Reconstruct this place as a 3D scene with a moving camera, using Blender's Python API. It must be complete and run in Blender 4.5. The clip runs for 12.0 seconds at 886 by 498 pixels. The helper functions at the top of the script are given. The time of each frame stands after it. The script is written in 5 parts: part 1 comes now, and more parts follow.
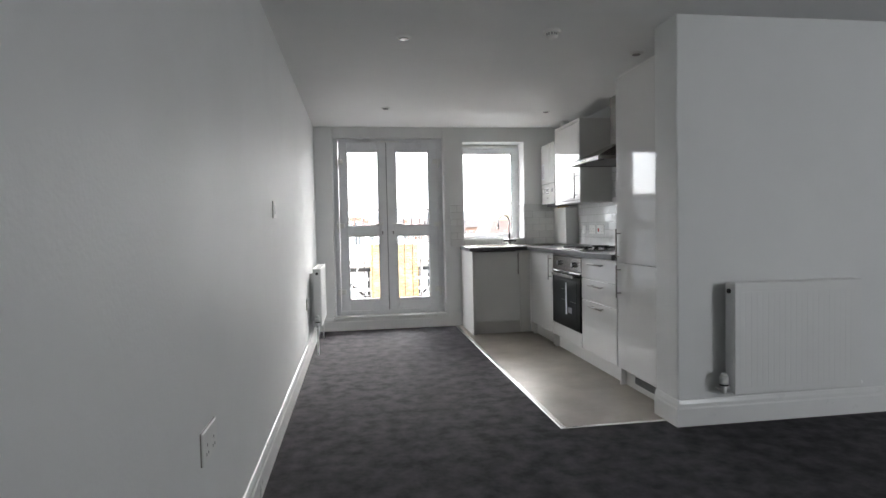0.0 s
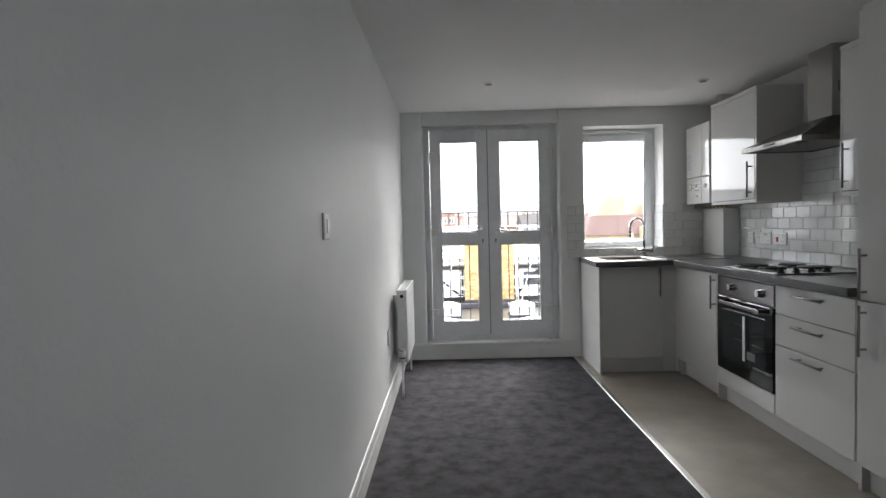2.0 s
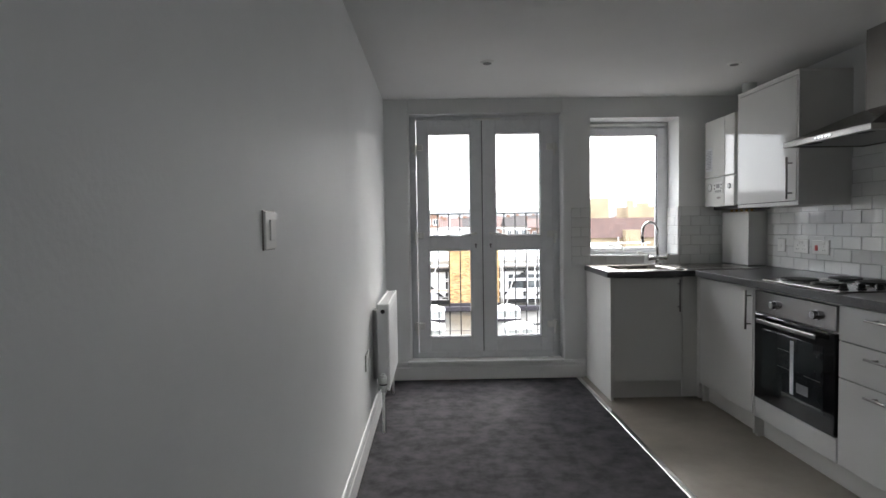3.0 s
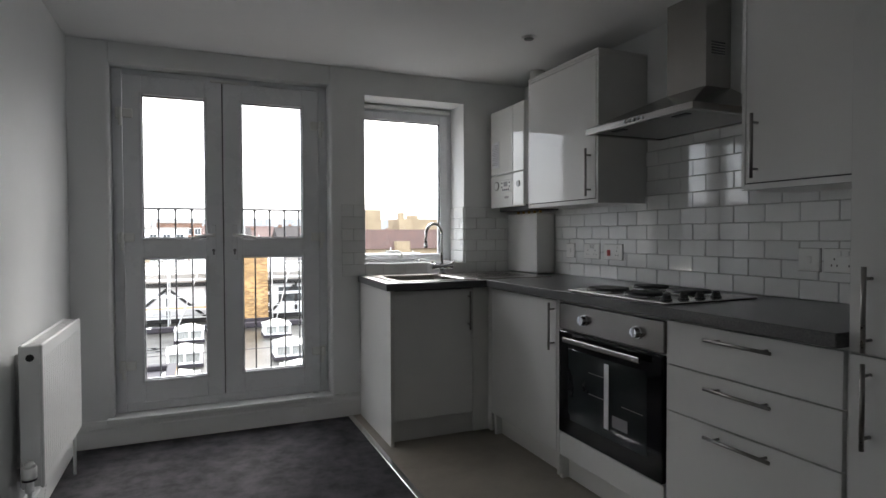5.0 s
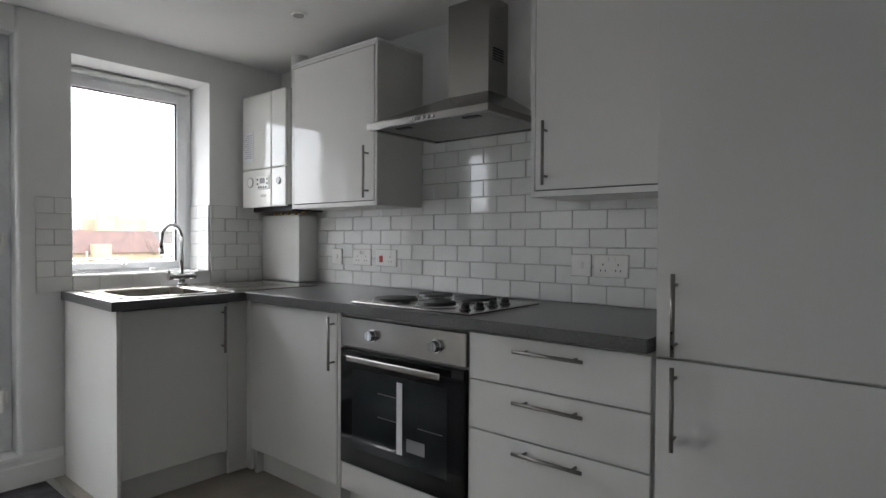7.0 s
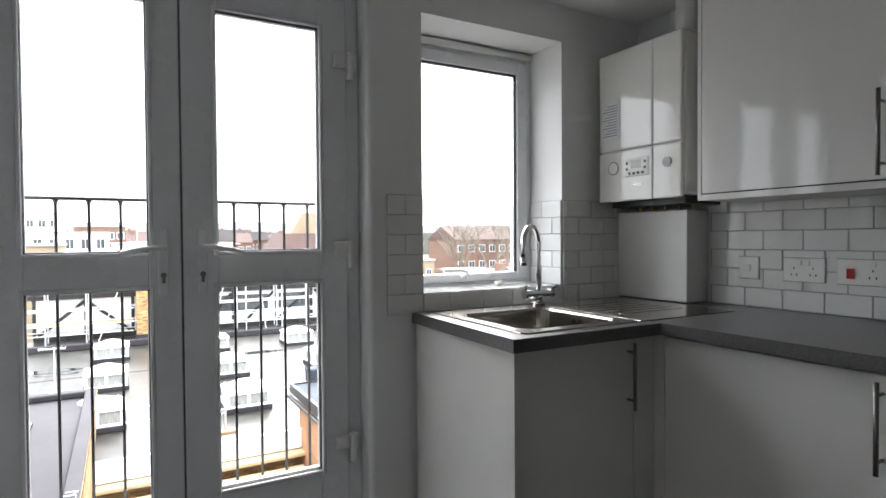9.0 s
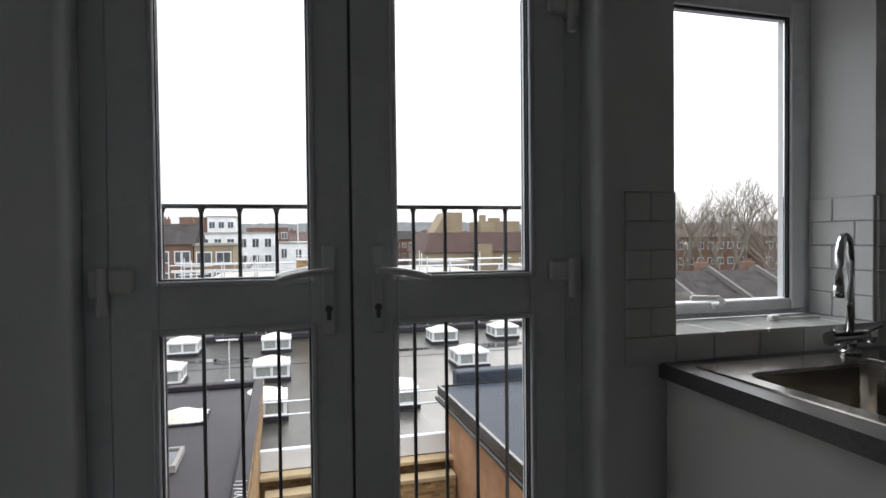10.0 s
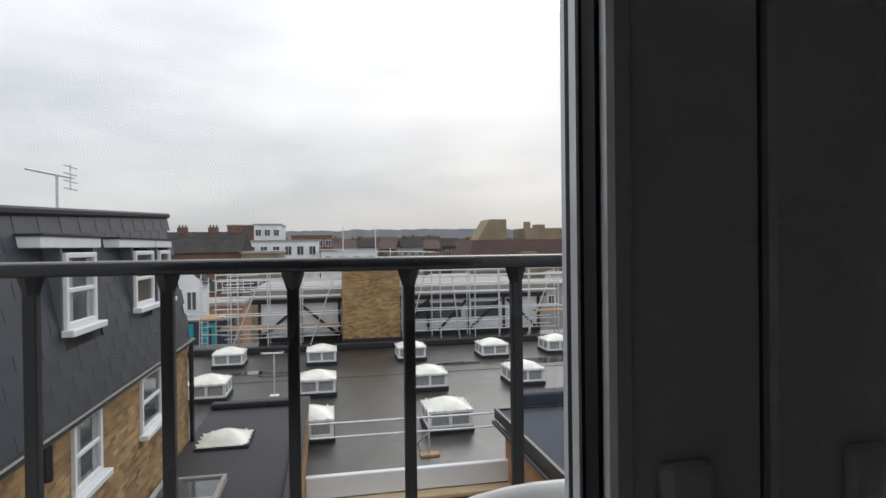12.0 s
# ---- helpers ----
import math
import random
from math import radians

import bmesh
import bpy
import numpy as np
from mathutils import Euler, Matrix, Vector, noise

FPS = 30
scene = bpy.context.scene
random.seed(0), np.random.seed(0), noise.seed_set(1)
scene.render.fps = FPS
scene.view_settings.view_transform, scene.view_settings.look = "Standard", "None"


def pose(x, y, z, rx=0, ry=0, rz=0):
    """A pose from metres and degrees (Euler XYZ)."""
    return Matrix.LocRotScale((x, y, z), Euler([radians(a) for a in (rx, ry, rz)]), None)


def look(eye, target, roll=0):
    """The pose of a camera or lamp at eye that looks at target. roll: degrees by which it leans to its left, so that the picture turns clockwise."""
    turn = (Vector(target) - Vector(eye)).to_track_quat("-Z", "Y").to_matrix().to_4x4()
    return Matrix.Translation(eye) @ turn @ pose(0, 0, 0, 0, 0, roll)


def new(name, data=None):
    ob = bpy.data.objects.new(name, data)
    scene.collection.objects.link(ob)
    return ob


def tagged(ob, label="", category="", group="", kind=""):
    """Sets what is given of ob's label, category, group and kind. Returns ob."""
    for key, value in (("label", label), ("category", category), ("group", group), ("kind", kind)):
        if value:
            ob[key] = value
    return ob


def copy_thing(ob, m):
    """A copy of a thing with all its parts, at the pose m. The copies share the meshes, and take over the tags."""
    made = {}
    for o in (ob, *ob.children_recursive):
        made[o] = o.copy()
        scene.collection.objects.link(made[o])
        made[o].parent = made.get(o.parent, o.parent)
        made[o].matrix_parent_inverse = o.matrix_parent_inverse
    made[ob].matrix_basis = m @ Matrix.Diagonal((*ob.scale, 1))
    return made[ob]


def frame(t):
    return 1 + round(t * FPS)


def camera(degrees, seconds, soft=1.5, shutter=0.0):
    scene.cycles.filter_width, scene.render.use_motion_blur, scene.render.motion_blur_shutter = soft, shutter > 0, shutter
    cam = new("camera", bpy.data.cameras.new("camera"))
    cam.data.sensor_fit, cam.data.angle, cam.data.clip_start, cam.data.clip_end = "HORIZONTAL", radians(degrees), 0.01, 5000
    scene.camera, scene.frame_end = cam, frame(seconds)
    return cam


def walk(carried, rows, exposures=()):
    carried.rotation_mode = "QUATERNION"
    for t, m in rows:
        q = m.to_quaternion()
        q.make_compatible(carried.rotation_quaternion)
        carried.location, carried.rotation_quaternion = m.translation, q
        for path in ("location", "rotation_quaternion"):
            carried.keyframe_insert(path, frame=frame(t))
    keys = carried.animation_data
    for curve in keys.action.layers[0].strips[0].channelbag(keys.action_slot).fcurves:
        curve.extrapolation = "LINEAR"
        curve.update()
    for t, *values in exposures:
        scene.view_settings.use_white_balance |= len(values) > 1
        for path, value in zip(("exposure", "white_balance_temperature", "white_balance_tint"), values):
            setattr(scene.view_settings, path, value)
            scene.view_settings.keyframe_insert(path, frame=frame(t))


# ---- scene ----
cam = camera(75.3, 12.0)
EXPOSURES = [(0, 3.72), (1.0, 3.55), (1.5, 3.32), (2.5, 3.05), (4.5, 2.4), (5.5, 2.45), (6.5, 3.12), (8.5, 3.45), (9.0, 2.65), (9.5, 1.75), (10.5, 0.35), (11.5, 0.0), (12, -0.1)]
EXPOSURES = [(t, stops, 6400, 10) for t, stops in EXPOSURES]
PATH = [
    (0, (0.408, 0.729, 1.113), (0.704, 2.705, 1.037), -1.2),
    (0.5, (0.401, 0.972, 1.178), (0.518, 2.967, 1.098), -1.2),
    (1, (0.413, 1.247, 1.198), (0.462, 3.245, 1.119), -1.2),
    (1.5, (0.438, 1.567, 1.222), (0.435, 3.565, 1.139), -1.2),
    (2, (0.402, 1.923, 1.22), (0.375, 3.921, 1.135), -1.4),
    (2.5, (0.347, 2.239, 1.235), (0.337, 4.237, 1.153), -1.1),
    (4.5, (0.528, 3.308, 1.17), (1.012, 5.248, 1.11), -0.4),
    (5, (0.607, 3.476, 1.159), (1.393, 5.314, 1.11), -0.2),
    (5.5, (0.677, 3.553, 1.168), (1.719, 5.259, 1.116), -0.4),
    (6, (0.682, 3.614, 1.168), (1.986, 5.129, 1.131), -0.0),
    (6.5, (0.636, 3.688, 1.167), (2.183, 4.955, 1.135), 0.3),
    (8.5, (0.598, 4.817, 1.153), (1.808, 6.409, 1.103), -0.1),
    (9, (0.574, 5.096, 1.186), (1.554, 6.838, 1.148), -0.4),
    (9.5, (0.558, 5.431, 1.193), (1.303, 7.287, 1.168), -0.6),
    (10, (0.595, 5.771, 1.238), (1.129, 7.698, 1.199), -0.6),
    (10.5, (0.573, 6.067, 1.248), (1.023, 8.016, 1.229), -0.8),
    (11, (0.487, 6.389, 1.28), (0.953, 8.334, 1.262), -0.6),
    (11.5, (0.495, 6.681, 1.306), (0.926, 8.633, 1.289), -0.8),
    (12, (0.512, 6.887, 1.34), (0.907, 8.848, 1.326), -0.7),
]
walk(cam, [(t, look(eye, target, roll)) for t, eye, target, roll in PATH], EXPOSURES)
# ---- world and light ----
world = bpy.data.worlds.new("overcast_sky")
scene.world = world
world.use_nodes = True
wn, wl = world.node_tree.nodes, world.node_tree.links
wn.clear()
w_out = wn.new("ShaderNodeOutputWorld")
w_bg = wn.new("ShaderNodeBackground")
w_sky = wn.new("ShaderNodeTexSky")
w_sky.sky_type, w_sky.sun_disc = "NISHITA", False
w_sky.sun_elevation, w_sky.sun_rotation = radians(32), radians(20)
w_sky.dust_density, w_sky.air_density = 3.0, 1.0
w_dim = wn.new("ShaderNodeMix")
w_dim.data_type, w_dim.blend_type = "RGBA", "MULTIPLY"
w_dim.inputs[0].default_value = 1.0
w_dim.inputs[7].default_value = (0.1, 0.1, 0.1, 1)
wl.new(w_sky.outputs[0], w_dim.inputs[6])
w_co = wn.new("ShaderNodeTexCoord")
w_map = wn.new("ShaderNodeMapping")
w_map.inputs["Scale"].default_value = (1.5, 1.5, 4.5)
w_noise = wn.new("ShaderNodeTexNoise")
w_noise.inputs["Scale"].default_value = 1.6
w_noise.inputs["Detail"].default_value = 5
w_ramp = wn.new("ShaderNodeValToRGB")
w_ramp.color_ramp.elements[0].position = 0.3
w_ramp.color_ramp.elements[0].color = (0.70, 0.74, 0.79, 1)
w_ramp.color_ramp.elements[1].position = 0.72
w_ramp.color_ramp.elements[1].color = (1.12, 1.12, 1.12, 1)
w_sep = wn.new("ShaderNodeSeparateXYZ")
w_grad = wn.new("ShaderNodeMapRange")
w_grad.inputs["From Min"].default_value, w_grad.inputs["From Max"].default_value = 0.0, 1.0
w_grad.inputs["To Min"].default_value, w_grad.inputs["To Max"].default_value = 0.72, 2.1
w_mul = wn.new("ShaderNodeMix")
w_mul.data_type, w_mul.blend_type = "RGBA", "MULTIPLY"
w_mul.inputs[0].default_value = 1.0
w_mix = wn.new("ShaderNodeMix")
w_mix.data_type = "RGBA"
w_mix.inputs[0].default_value = 0.9
wl.new(w_co.outputs["Generated"], w_map.inputs[0])
wl.new(w_map.outputs[0], w_noise.inputs["Vector"])
wl.new(w_noise.outputs[0], w_ramp.inputs[0])
wl.new(w_co.outputs["Generated"], w_sep.inputs[0])
wl.new(w_sep.outputs[2], w_grad.inputs[0])
wl.new(w_ramp.outputs[0], w_mul.inputs[6])
wl.new(w_grad.outputs[0], w_mul.inputs[7])
wl.new(w_dim.outputs[2], w_mix.inputs[6])
wl.new(w_mul.outputs[2], w_mix.inputs[7])
wl.new(w_mix.outputs[2], w_bg.inputs[0])
w_bg.inputs[1].default_value = 1.0
wl.new(w_bg.outputs[0], w_out.inputs[0])

sun = bpy.data.lights.new("sun", "SUN")
sun.energy, sun.angle, sun.color = 0.6, radians(25), (1, 0.97, 0.93)
new("sun", sun).matrix_world = look((0, 0, 30), (-6, -17, 18))

# fill lamp in an assumed, unseen window opening behind the walker
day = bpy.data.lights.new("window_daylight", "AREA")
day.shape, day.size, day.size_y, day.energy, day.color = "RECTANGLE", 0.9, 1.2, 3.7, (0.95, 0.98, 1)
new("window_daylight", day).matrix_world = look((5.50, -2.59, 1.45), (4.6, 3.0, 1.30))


# ---- materials ----
def material(name, base, rough=0.5, metal=0.0, vary=0.0, scale=8.0, grain=0.0, grain_scale=120.0, coat=0.0, second=None, spec=0.5, stretch=None):
    """A node material: base colour with stains at one scale (towards second) and relief at a finer one."""
    m = bpy.data.materials.new(name)
    m.use_nodes = True
    n, l = m.node_tree.nodes, m.node_tree.links
    b = n["Principled BSDF"]
    b.inputs["Base Color"].default_value = (*base, 1)
    b.inputs["Roughness"].default_value, b.inputs["Metallic"].default_value = rough, metal
    b.inputs["Coat Weight"].default_value, b.inputs["Coat Roughness"].default_value = coat, 0.04
    b.inputs["Specular IOR Level"].default_value = spec
    co = n.new("ShaderNodeTexCoord")
    src = co.outputs["Object"]
    if stretch:
        mp = n.new("ShaderNodeMapping")
        mp.inputs["Scale"].default_value = stretch
        l.new(src, mp.inputs[0])
        src = mp.outputs[0]
    if vary or second:
        t = n.new("ShaderNodeTexNoise")
        t.inputs["Scale"].default_value, t.inputs["Detail"].default_value = scale, 6
        t.inputs["Roughness"].default_value = 0.65
        l.new(src, t.inputs["Vector"])
        r = n.new("ShaderNodeValToRGB")
        dark = second or tuple(c * (1 - vary) for c in base)
        r.color_ramp.elements[0].position, r.color_ramp.elements[1].position = 0.36, 0.64
        r.color_ramp.elements[0].color, r.color_ramp.elements[1].color = (*dark, 1), (*base, 1)
        l.new(t.outputs[0], r.inputs[0])
        l.new(r.outputs[0], b.inputs["Base Color"])
        rr = n.new("ShaderNodeMapRange")
        rr.inputs["To Min"].default_value, rr.inputs["To Max"].default_value = min(1, rough * 1.2), rough * 0.85
        l.new(t.outputs[0], rr.inputs[0])
        l.new(rr.outputs[0], b.inputs["Roughness"])
    if grain:
        t2 = n.new("ShaderNodeTexNoise")
        t2.inputs["Scale"].default_value, t2.inputs["Detail"].default_value = grain_scale, 4
        l.new(src, t2.inputs["Vector"])
        bp = n.new("ShaderNodeBump")
        bp.inputs["Strength"].default_value, bp.inputs["Distance"].default_value = grain, 0.01
        l.new(t2.outputs[0], bp.inputs["Height"])
        l.new(bp.outputs[0], b.inputs["Normal"])
    return m


def random_tint(m, amount):
    """Each piece a little lighter or darker, by Object Info's Random."""
    n, l = m.node_tree.nodes, m.node_tree.links
    b = n["Principled BSDF"]
    oi, mr, mx = n.new("ShaderNodeObjectInfo"), n.new("ShaderNodeMapRange"), n.new("ShaderNodeMix")
    mx.data_type, mx.blend_type = "RGBA", "MULTIPLY"
    mx.inputs[0].default_value = 1
    mr.inputs["To Min"].default_value, mr.inputs["To Max"].default_value = 1 - amount, 1 + amount * 0.4
    l.new(oi.outputs["Random"], mr.inputs[0])
    had = b.inputs["Base Color"].links
    if had:
        l.new(had[0].from_socket, mx.inputs[6])
    else:
        mx.inputs[6].default_value = b.inputs["Base Color"].default_value
    l.new(mr.outputs[0], mx.inputs[7])
    l.new(mx.outputs[2], b.inputs["Base Color"])
    return m


def brickwork(name, one, two, mortar, flip=False):
    """Stock brick in courses of 75 mm, for walls seen from afar."""
    m = material(name, one, 0.85, grain=0.4, grain_scale=40)
    n, l = m.node_tree.nodes, m.node_tree.links
    b = n["Principled BSDF"]
    co, sp, ad, cm, br = (n.new("ShaderNode" + k) for k in ("TexCoord", "SeparateXYZ", "Math", "CombineXYZ", "TexBrick"))
    l.new(co.outputs["Object"], sp.inputs[0])
    l.new(sp.outputs[0], ad.inputs[0])
    l.new(sp.outputs[1], ad.inputs[1])
    l.new(ad.outputs[0], cm.inputs[0])
    l.new(sp.outputs[2], cm.inputs[1])
    l.new(cm.outputs[0], br.inputs["Vector"])
    br.inputs["Scale"].default_value = 1
    br.inputs["Brick Width"].default_value, br.inputs["Row Height"].default_value = 0.225, 0.075
    br.inputs["Mortar Size"].default_value = 0.008
    br.inputs["Color1"].default_value, br.inputs["Color2"].default_value = (*one, 1), (*two, 1)
    br.inputs["Mortar"].default_value = (*mortar, 1)
    t, r, mx = n.new("ShaderNodeTexNoise"), n.new("ShaderNodeValToRGB"), n.new("ShaderNodeMix")
    t.inputs["Scale"].default_value, t.inputs["Detail"].default_value = 1.3, 7
    l.new(co.outputs["Object"], t.inputs["Vector"])
    r.color_ramp.elements[0].position, r.color_ramp.elements[0].color = 0.35, (0.72, 0.70, 0.66, 1)
    r.color_ramp.elements[1].position = 0.6
    l.new(t.outputs[0], r.inputs[0])
    mx.data_type, mx.blend_type = "RGBA", "MULTIPLY"
    mx.inputs[0].default_value = 1
    l.new(br.outputs[0], mx.inputs[6])
    l.new(r.outputs[0], mx.inputs[7])
    l.new(mx.outputs[2], b.inputs["Base Color"])
    return m


def glazing(name, tint=(1, 1, 1)):
    m = bpy.data.materials.new(name)
    m.use_nodes = True
    b = m.node_tree.nodes["Principled BSDF"]
    b.inputs["Base Color"].default_value = (*tint, 1)
    b.inputs["Transmission Weight"].default_value = 1
    b.inputs["Roughness"].default_value = 0
    b.inputs["IOR"].default_value = 1.45
    return m


WALL = material("wall_paint", (0.80, 0.805, 0.80), 0.55, vary=0.04, scale=1.3, grain=0.10, grain_scale=90)
CEIL = material("ceiling_paint", (0.80, 0.80, 0.795), 0.8, vary=0.04, scale=1.0, grain=0.08, grain_scale=70)
GLOSSW = material("white_wood_paint", (0.82, 0.82, 0.81), 0.28, vary=0.03, scale=5, grain=0.03, grain_scale=30)
CARPET = material("dark_grey_carpet", (0.098, 0.093, 0.100), 0.97, second=(0.048, 0.046, 0.051), scale=9, grain=0.5, grain_scale=260, spec=0.1)
VINYL = material("beige_vinyl", (0.40, 0.36, 0.305), 0.42, second=(0.325, 0.29, 0.245), scale=3.2, grain=0.05, grain_scale=60)
CAB = material("white_gloss_door", (0.73, 0.725, 0.71), 0.06, vary=0.02, scale=2, grain=0.012, grain_scale=5, spec=0.4)
CARC = material("white_carcass", (0.70, 0.69, 0.67), 0.4, vary=0.03, scale=4)
# near-black paint for the shade inside door gaps and socket holes
DARK = material("recess_shade", (0.015, 0.015, 0.015), 0.8)
WORKTOP = material("grey_worktop", (0.125, 0.123, 0.125), 0.30, second=(0.075, 0.074, 0.076), scale=160, grain=0.04, grain_scale=300)
STEEL = material("brushed_steel", (0.36, 0.345, 0.33), 0.25, metal=1, grain=0.004, grain_scale=400)
CHROME = material("chrome", (0.75, 0.75, 0.76), 0.07, metal=1, vary=0.05, scale=20)
NICKEL = material("satin_nickel", (0.31, 0.295, 0.28), 0.28, metal=1, vary=0.1, scale=60)
SINK = material("sink_steel", (0.40, 0.375, 0.34), 0.20, metal=1, vary=0.12, scale=30, grain=0.03, grain_scale=150)
BLACKG = material("black_oven_glass", (0.006, 0.006, 0.007), 0.06, vary=0.3, scale=6, spec=0.35)
RING = material("cast_hotplate", (0.02, 0.02, 0.021), 0.5, vary=0.3, scale=60, grain=0.1)
BLACKP = material("black_plastic", (0.012, 0.012, 0.012), 0.35, vary=0.2, scale=40)
UPVC = material("white_upvc", (0.80, 0.81, 0.83), 0.27, vary=0.03, scale=3, grain=0.015, grain_scale=40)
GASKET = material("black_gasket", (0.022, 0.022, 0.024), 0.7, spec=0.3, vary=0.2, scale=30)
GAPSHADE = material("leaf_gap_shade", (0.16, 0.16, 0.17), 0.6, vary=0.1, scale=20)
BEAD = material("glazing_bead", (0.75, 0.76, 0.78), 0.2)
TILE = random_tint(material("white_metro_tile", (0.78, 0.785, 0.775), 0.07, vary=0.03, scale=9, grain=0.02, grain_scale=18, coat=0.3), 0.06)
GROUT = material("grey_grout", (0.50, 0.50, 0.49), 0.9, vary=0.15, scale=30, grain=0.2)
RADI = material("radiator_enamel", (0.80, 0.80, 0.79), 0.3, vary=0.02, scale=4)
PLASTIC = material("white_plastic", (0.80, 0.80, 0.78), 0.3, vary=0.03, scale=20)
BOILERW = material("boiler_casing", (0.78, 0.78, 0.75), 0.08, vary=0.02, scale=3, grain=0.01, grain_scale=6)
RED = material("red_switch", (0.45, 0.02, 0.02), 0.3)
PAPER = material("white_paper", (0.75, 0.76, 0.78), 0.8, vary=0.08, scale=30)
INK = material("grey_print", (0.22, 0.22, 0.23), 0.8)
METALB = material("black_railing_paint", (0.018, 0.018, 0.02), 0.35, vary=0.3, scale=30, grain=0.05, grain_scale=80)
# lighter, glossier railing black; the sky's sheen is put into its colour
RAILP = material("sky_sheen_rail_paint", (0.030, 0.031, 0.034), 0.24, vary=0.2, scale=30, grain=0.03, grain_scale=60)
ALU = material("aluminium_trim", (0.78, 0.77, 0.75), 0.22, metal=1, vary=0.1, scale=30)
LENSM = material("lamp_glass", (0.35, 0.35, 0.35), 0.2, vary=0.1, scale=50)
GLASS = glazing("window_glass")
# outside
FELT = material("wet_roof_felt", (0.054, 0.053, 0.046), 0.33, second=(0.022, 0.021, 0.018), scale=0.32, grain=0.35, grain_scale=25)
n, l = FELT.node_tree.nodes, FELT.node_tree.links
wet, wet_ramp, wet_mix = n.new("ShaderNodeTexNoise"), n.new("ShaderNodeValToRGB"), n.new("ShaderNodeMix")
wet.inputs["Scale"].default_value, wet.inputs["Detail"].default_value, wet.inputs["Roughness"].default_value = 1.7, 9, 0.72
wet_ramp.color_ramp.elements[0].position, wet_ramp.color_ramp.elements[0].color = 0.42, (0.55, 0.54, 0.52, 1)
wet_ramp.color_ramp.elements[1].position, wet_ramp.color_ramp.elements[1].color = 0.60, (1.15, 1.15, 1.15, 1)
wet_mix.data_type, wet_mix.blend_type = "RGBA", "MULTIPLY"
wet_mix.inputs[0].default_value = 1
l.new(n["Texture Coordinate"].outputs["Object"], wet.inputs["Vector"])
l.new(wet.outputs[0], wet_ramp.inputs[0])
l.new(n["Principled BSDF"].inputs["Base Color"].links[0].from_socket, wet_mix.inputs[6])
l.new(wet_ramp.outputs[0], wet_mix.inputs[7])
l.new(wet_mix.outputs[2], n["Principled BSDF"].inputs["Base Color"])
FELTP = material("purple_grey_felt", (0.032, 0.027, 0.033), 0.6, spec=0.25, second=(0.032, 0.03, 0.036), scale=0.9, grain=0.3, grain_scale=25)
FELTB = material("blue_grey_roofing", (0.032, 0.040, 0.055), 0.7, spec=0.25, second=(0.04, 0.046, 0.06), scale=0.8, grain=0.25, grain_scale=25)
SLATE = random_tint(material("dark_slate", (0.040, 0.048, 0.060), 0.5, second=(0.026, 0.031, 0.040), scale=2.5, grain=0.25, grain_scale=40), 0.16)
SLATEF = material("far_slate", (0.066, 0.060, 0.058), 0.9, spec=0.1, second=(0.036, 0.032, 0.032), scale=1.5, grain=0.4, grain_scale=12)
STOCK = brickwork("yellow_stock_brick", (0.52, 0.33, 0.13), (0.22, 0.115, 0.045), (0.30, 0.23, 0.15))
ORANGEB = brickwork("orange_brick", (0.50, 0.24, 0.10), (0.40, 0.19, 0.085), (0.36, 0.29, 0.23))
REDB = brickwork("red_brown_brick", (0.20, 0.10, 0.06), (0.15, 0.075, 0.05), (0.2, 0.17, 0.15))
TANB = material("tan_render", (0.29, 0.23, 0.15), 0.9, second=(0.21, 0.165, 0.11), scale=0.5, grain=0.2, grain_scale=12)
WHITER = material("white_render", (0.78, 0.79, 0.80), 0.85, second=(0.66, 0.67, 0.68), scale=0.6, grain=0.15, grain_scale=15)
GREYR = material("grey_render", (0.36, 0.34, 0.32), 0.9, second=(0.28, 0.27, 0.25), scale=0.8, grain=0.2, grain_scale=15)
PARA = material("weathered_parapet", (0.15, 0.14, 0.13), 0.9, second=(0.10, 0.095, 0.085), scale=2)
REDR = material("red_painted_render", (0.36, 0.10, 0.06), 0.85, second=(0.28, 0.08, 0.05), scale=0.8)
BROWNT = material("brown_roof_tile", (0.085, 0.045, 0.036), 0.75, second=(0.055, 0.032, 0.028), scale=1.2, grain=0.4, grain_scale=9)
BLACKT = material("black_timber", (0.02, 0.02, 0.02), 0.7, vary=0.3, scale=6)
TIMBER = material("scaffold_board", (0.42, 0.26, 0.13), 0.8, second=(0.30, 0.19, 0.10), scale=3, grain=0.3, grain_scale=30)
COPING = material("sandy_coping", (0.50, 0.38, 0.22), 0.85, second=(0.38, 0.30, 0.19), scale=2, grain=0.2)
GALV = material("galvanised_tube", (0.72, 0.73, 0.74), 0.4, metal=0.35, vary=0.2, scale=8)
DOME = material("skylight_dome", (0.72, 0.71, 0.64), 0.35, second=(0.58, 0.57, 0.49), scale=4, grain=0.05)
WINF = material("white_window_frame", (0.75, 0.76, 0.77), 0.4, vary=0.05, scale=6)
PANE = material("dark_pane", (0.035, 0.042, 0.048), 0.08, second=(0.09, 0.10, 0.105), scale=1.7)
NET = material("net_curtain", (0.38, 0.39, 0.38), 0.9, second=(0.2, 0.21, 0.2), scale=6, stretch=(6, 6, 0.6))
TARMAC = material("tarmac", (0.055, 0.055, 0.056), 0.7, second=(0.04, 0.04, 0.04), scale=0.2, grain=0.3, grain_scale=20)
EARTH = material("distant_ground", (0.085, 0.075, 0.055), 0.95, second=(0.05, 0.055, 0.035), scale=0.05)
BARK = material("winter_bark", (0.20, 0.175, 0.14), 0.9, vary=0.3, scale=3)
WOOD = material("far_woodland", (0.13, 0.125, 0.11), 0.95, second=(0.085, 0.085, 0.075), scale=0.2)
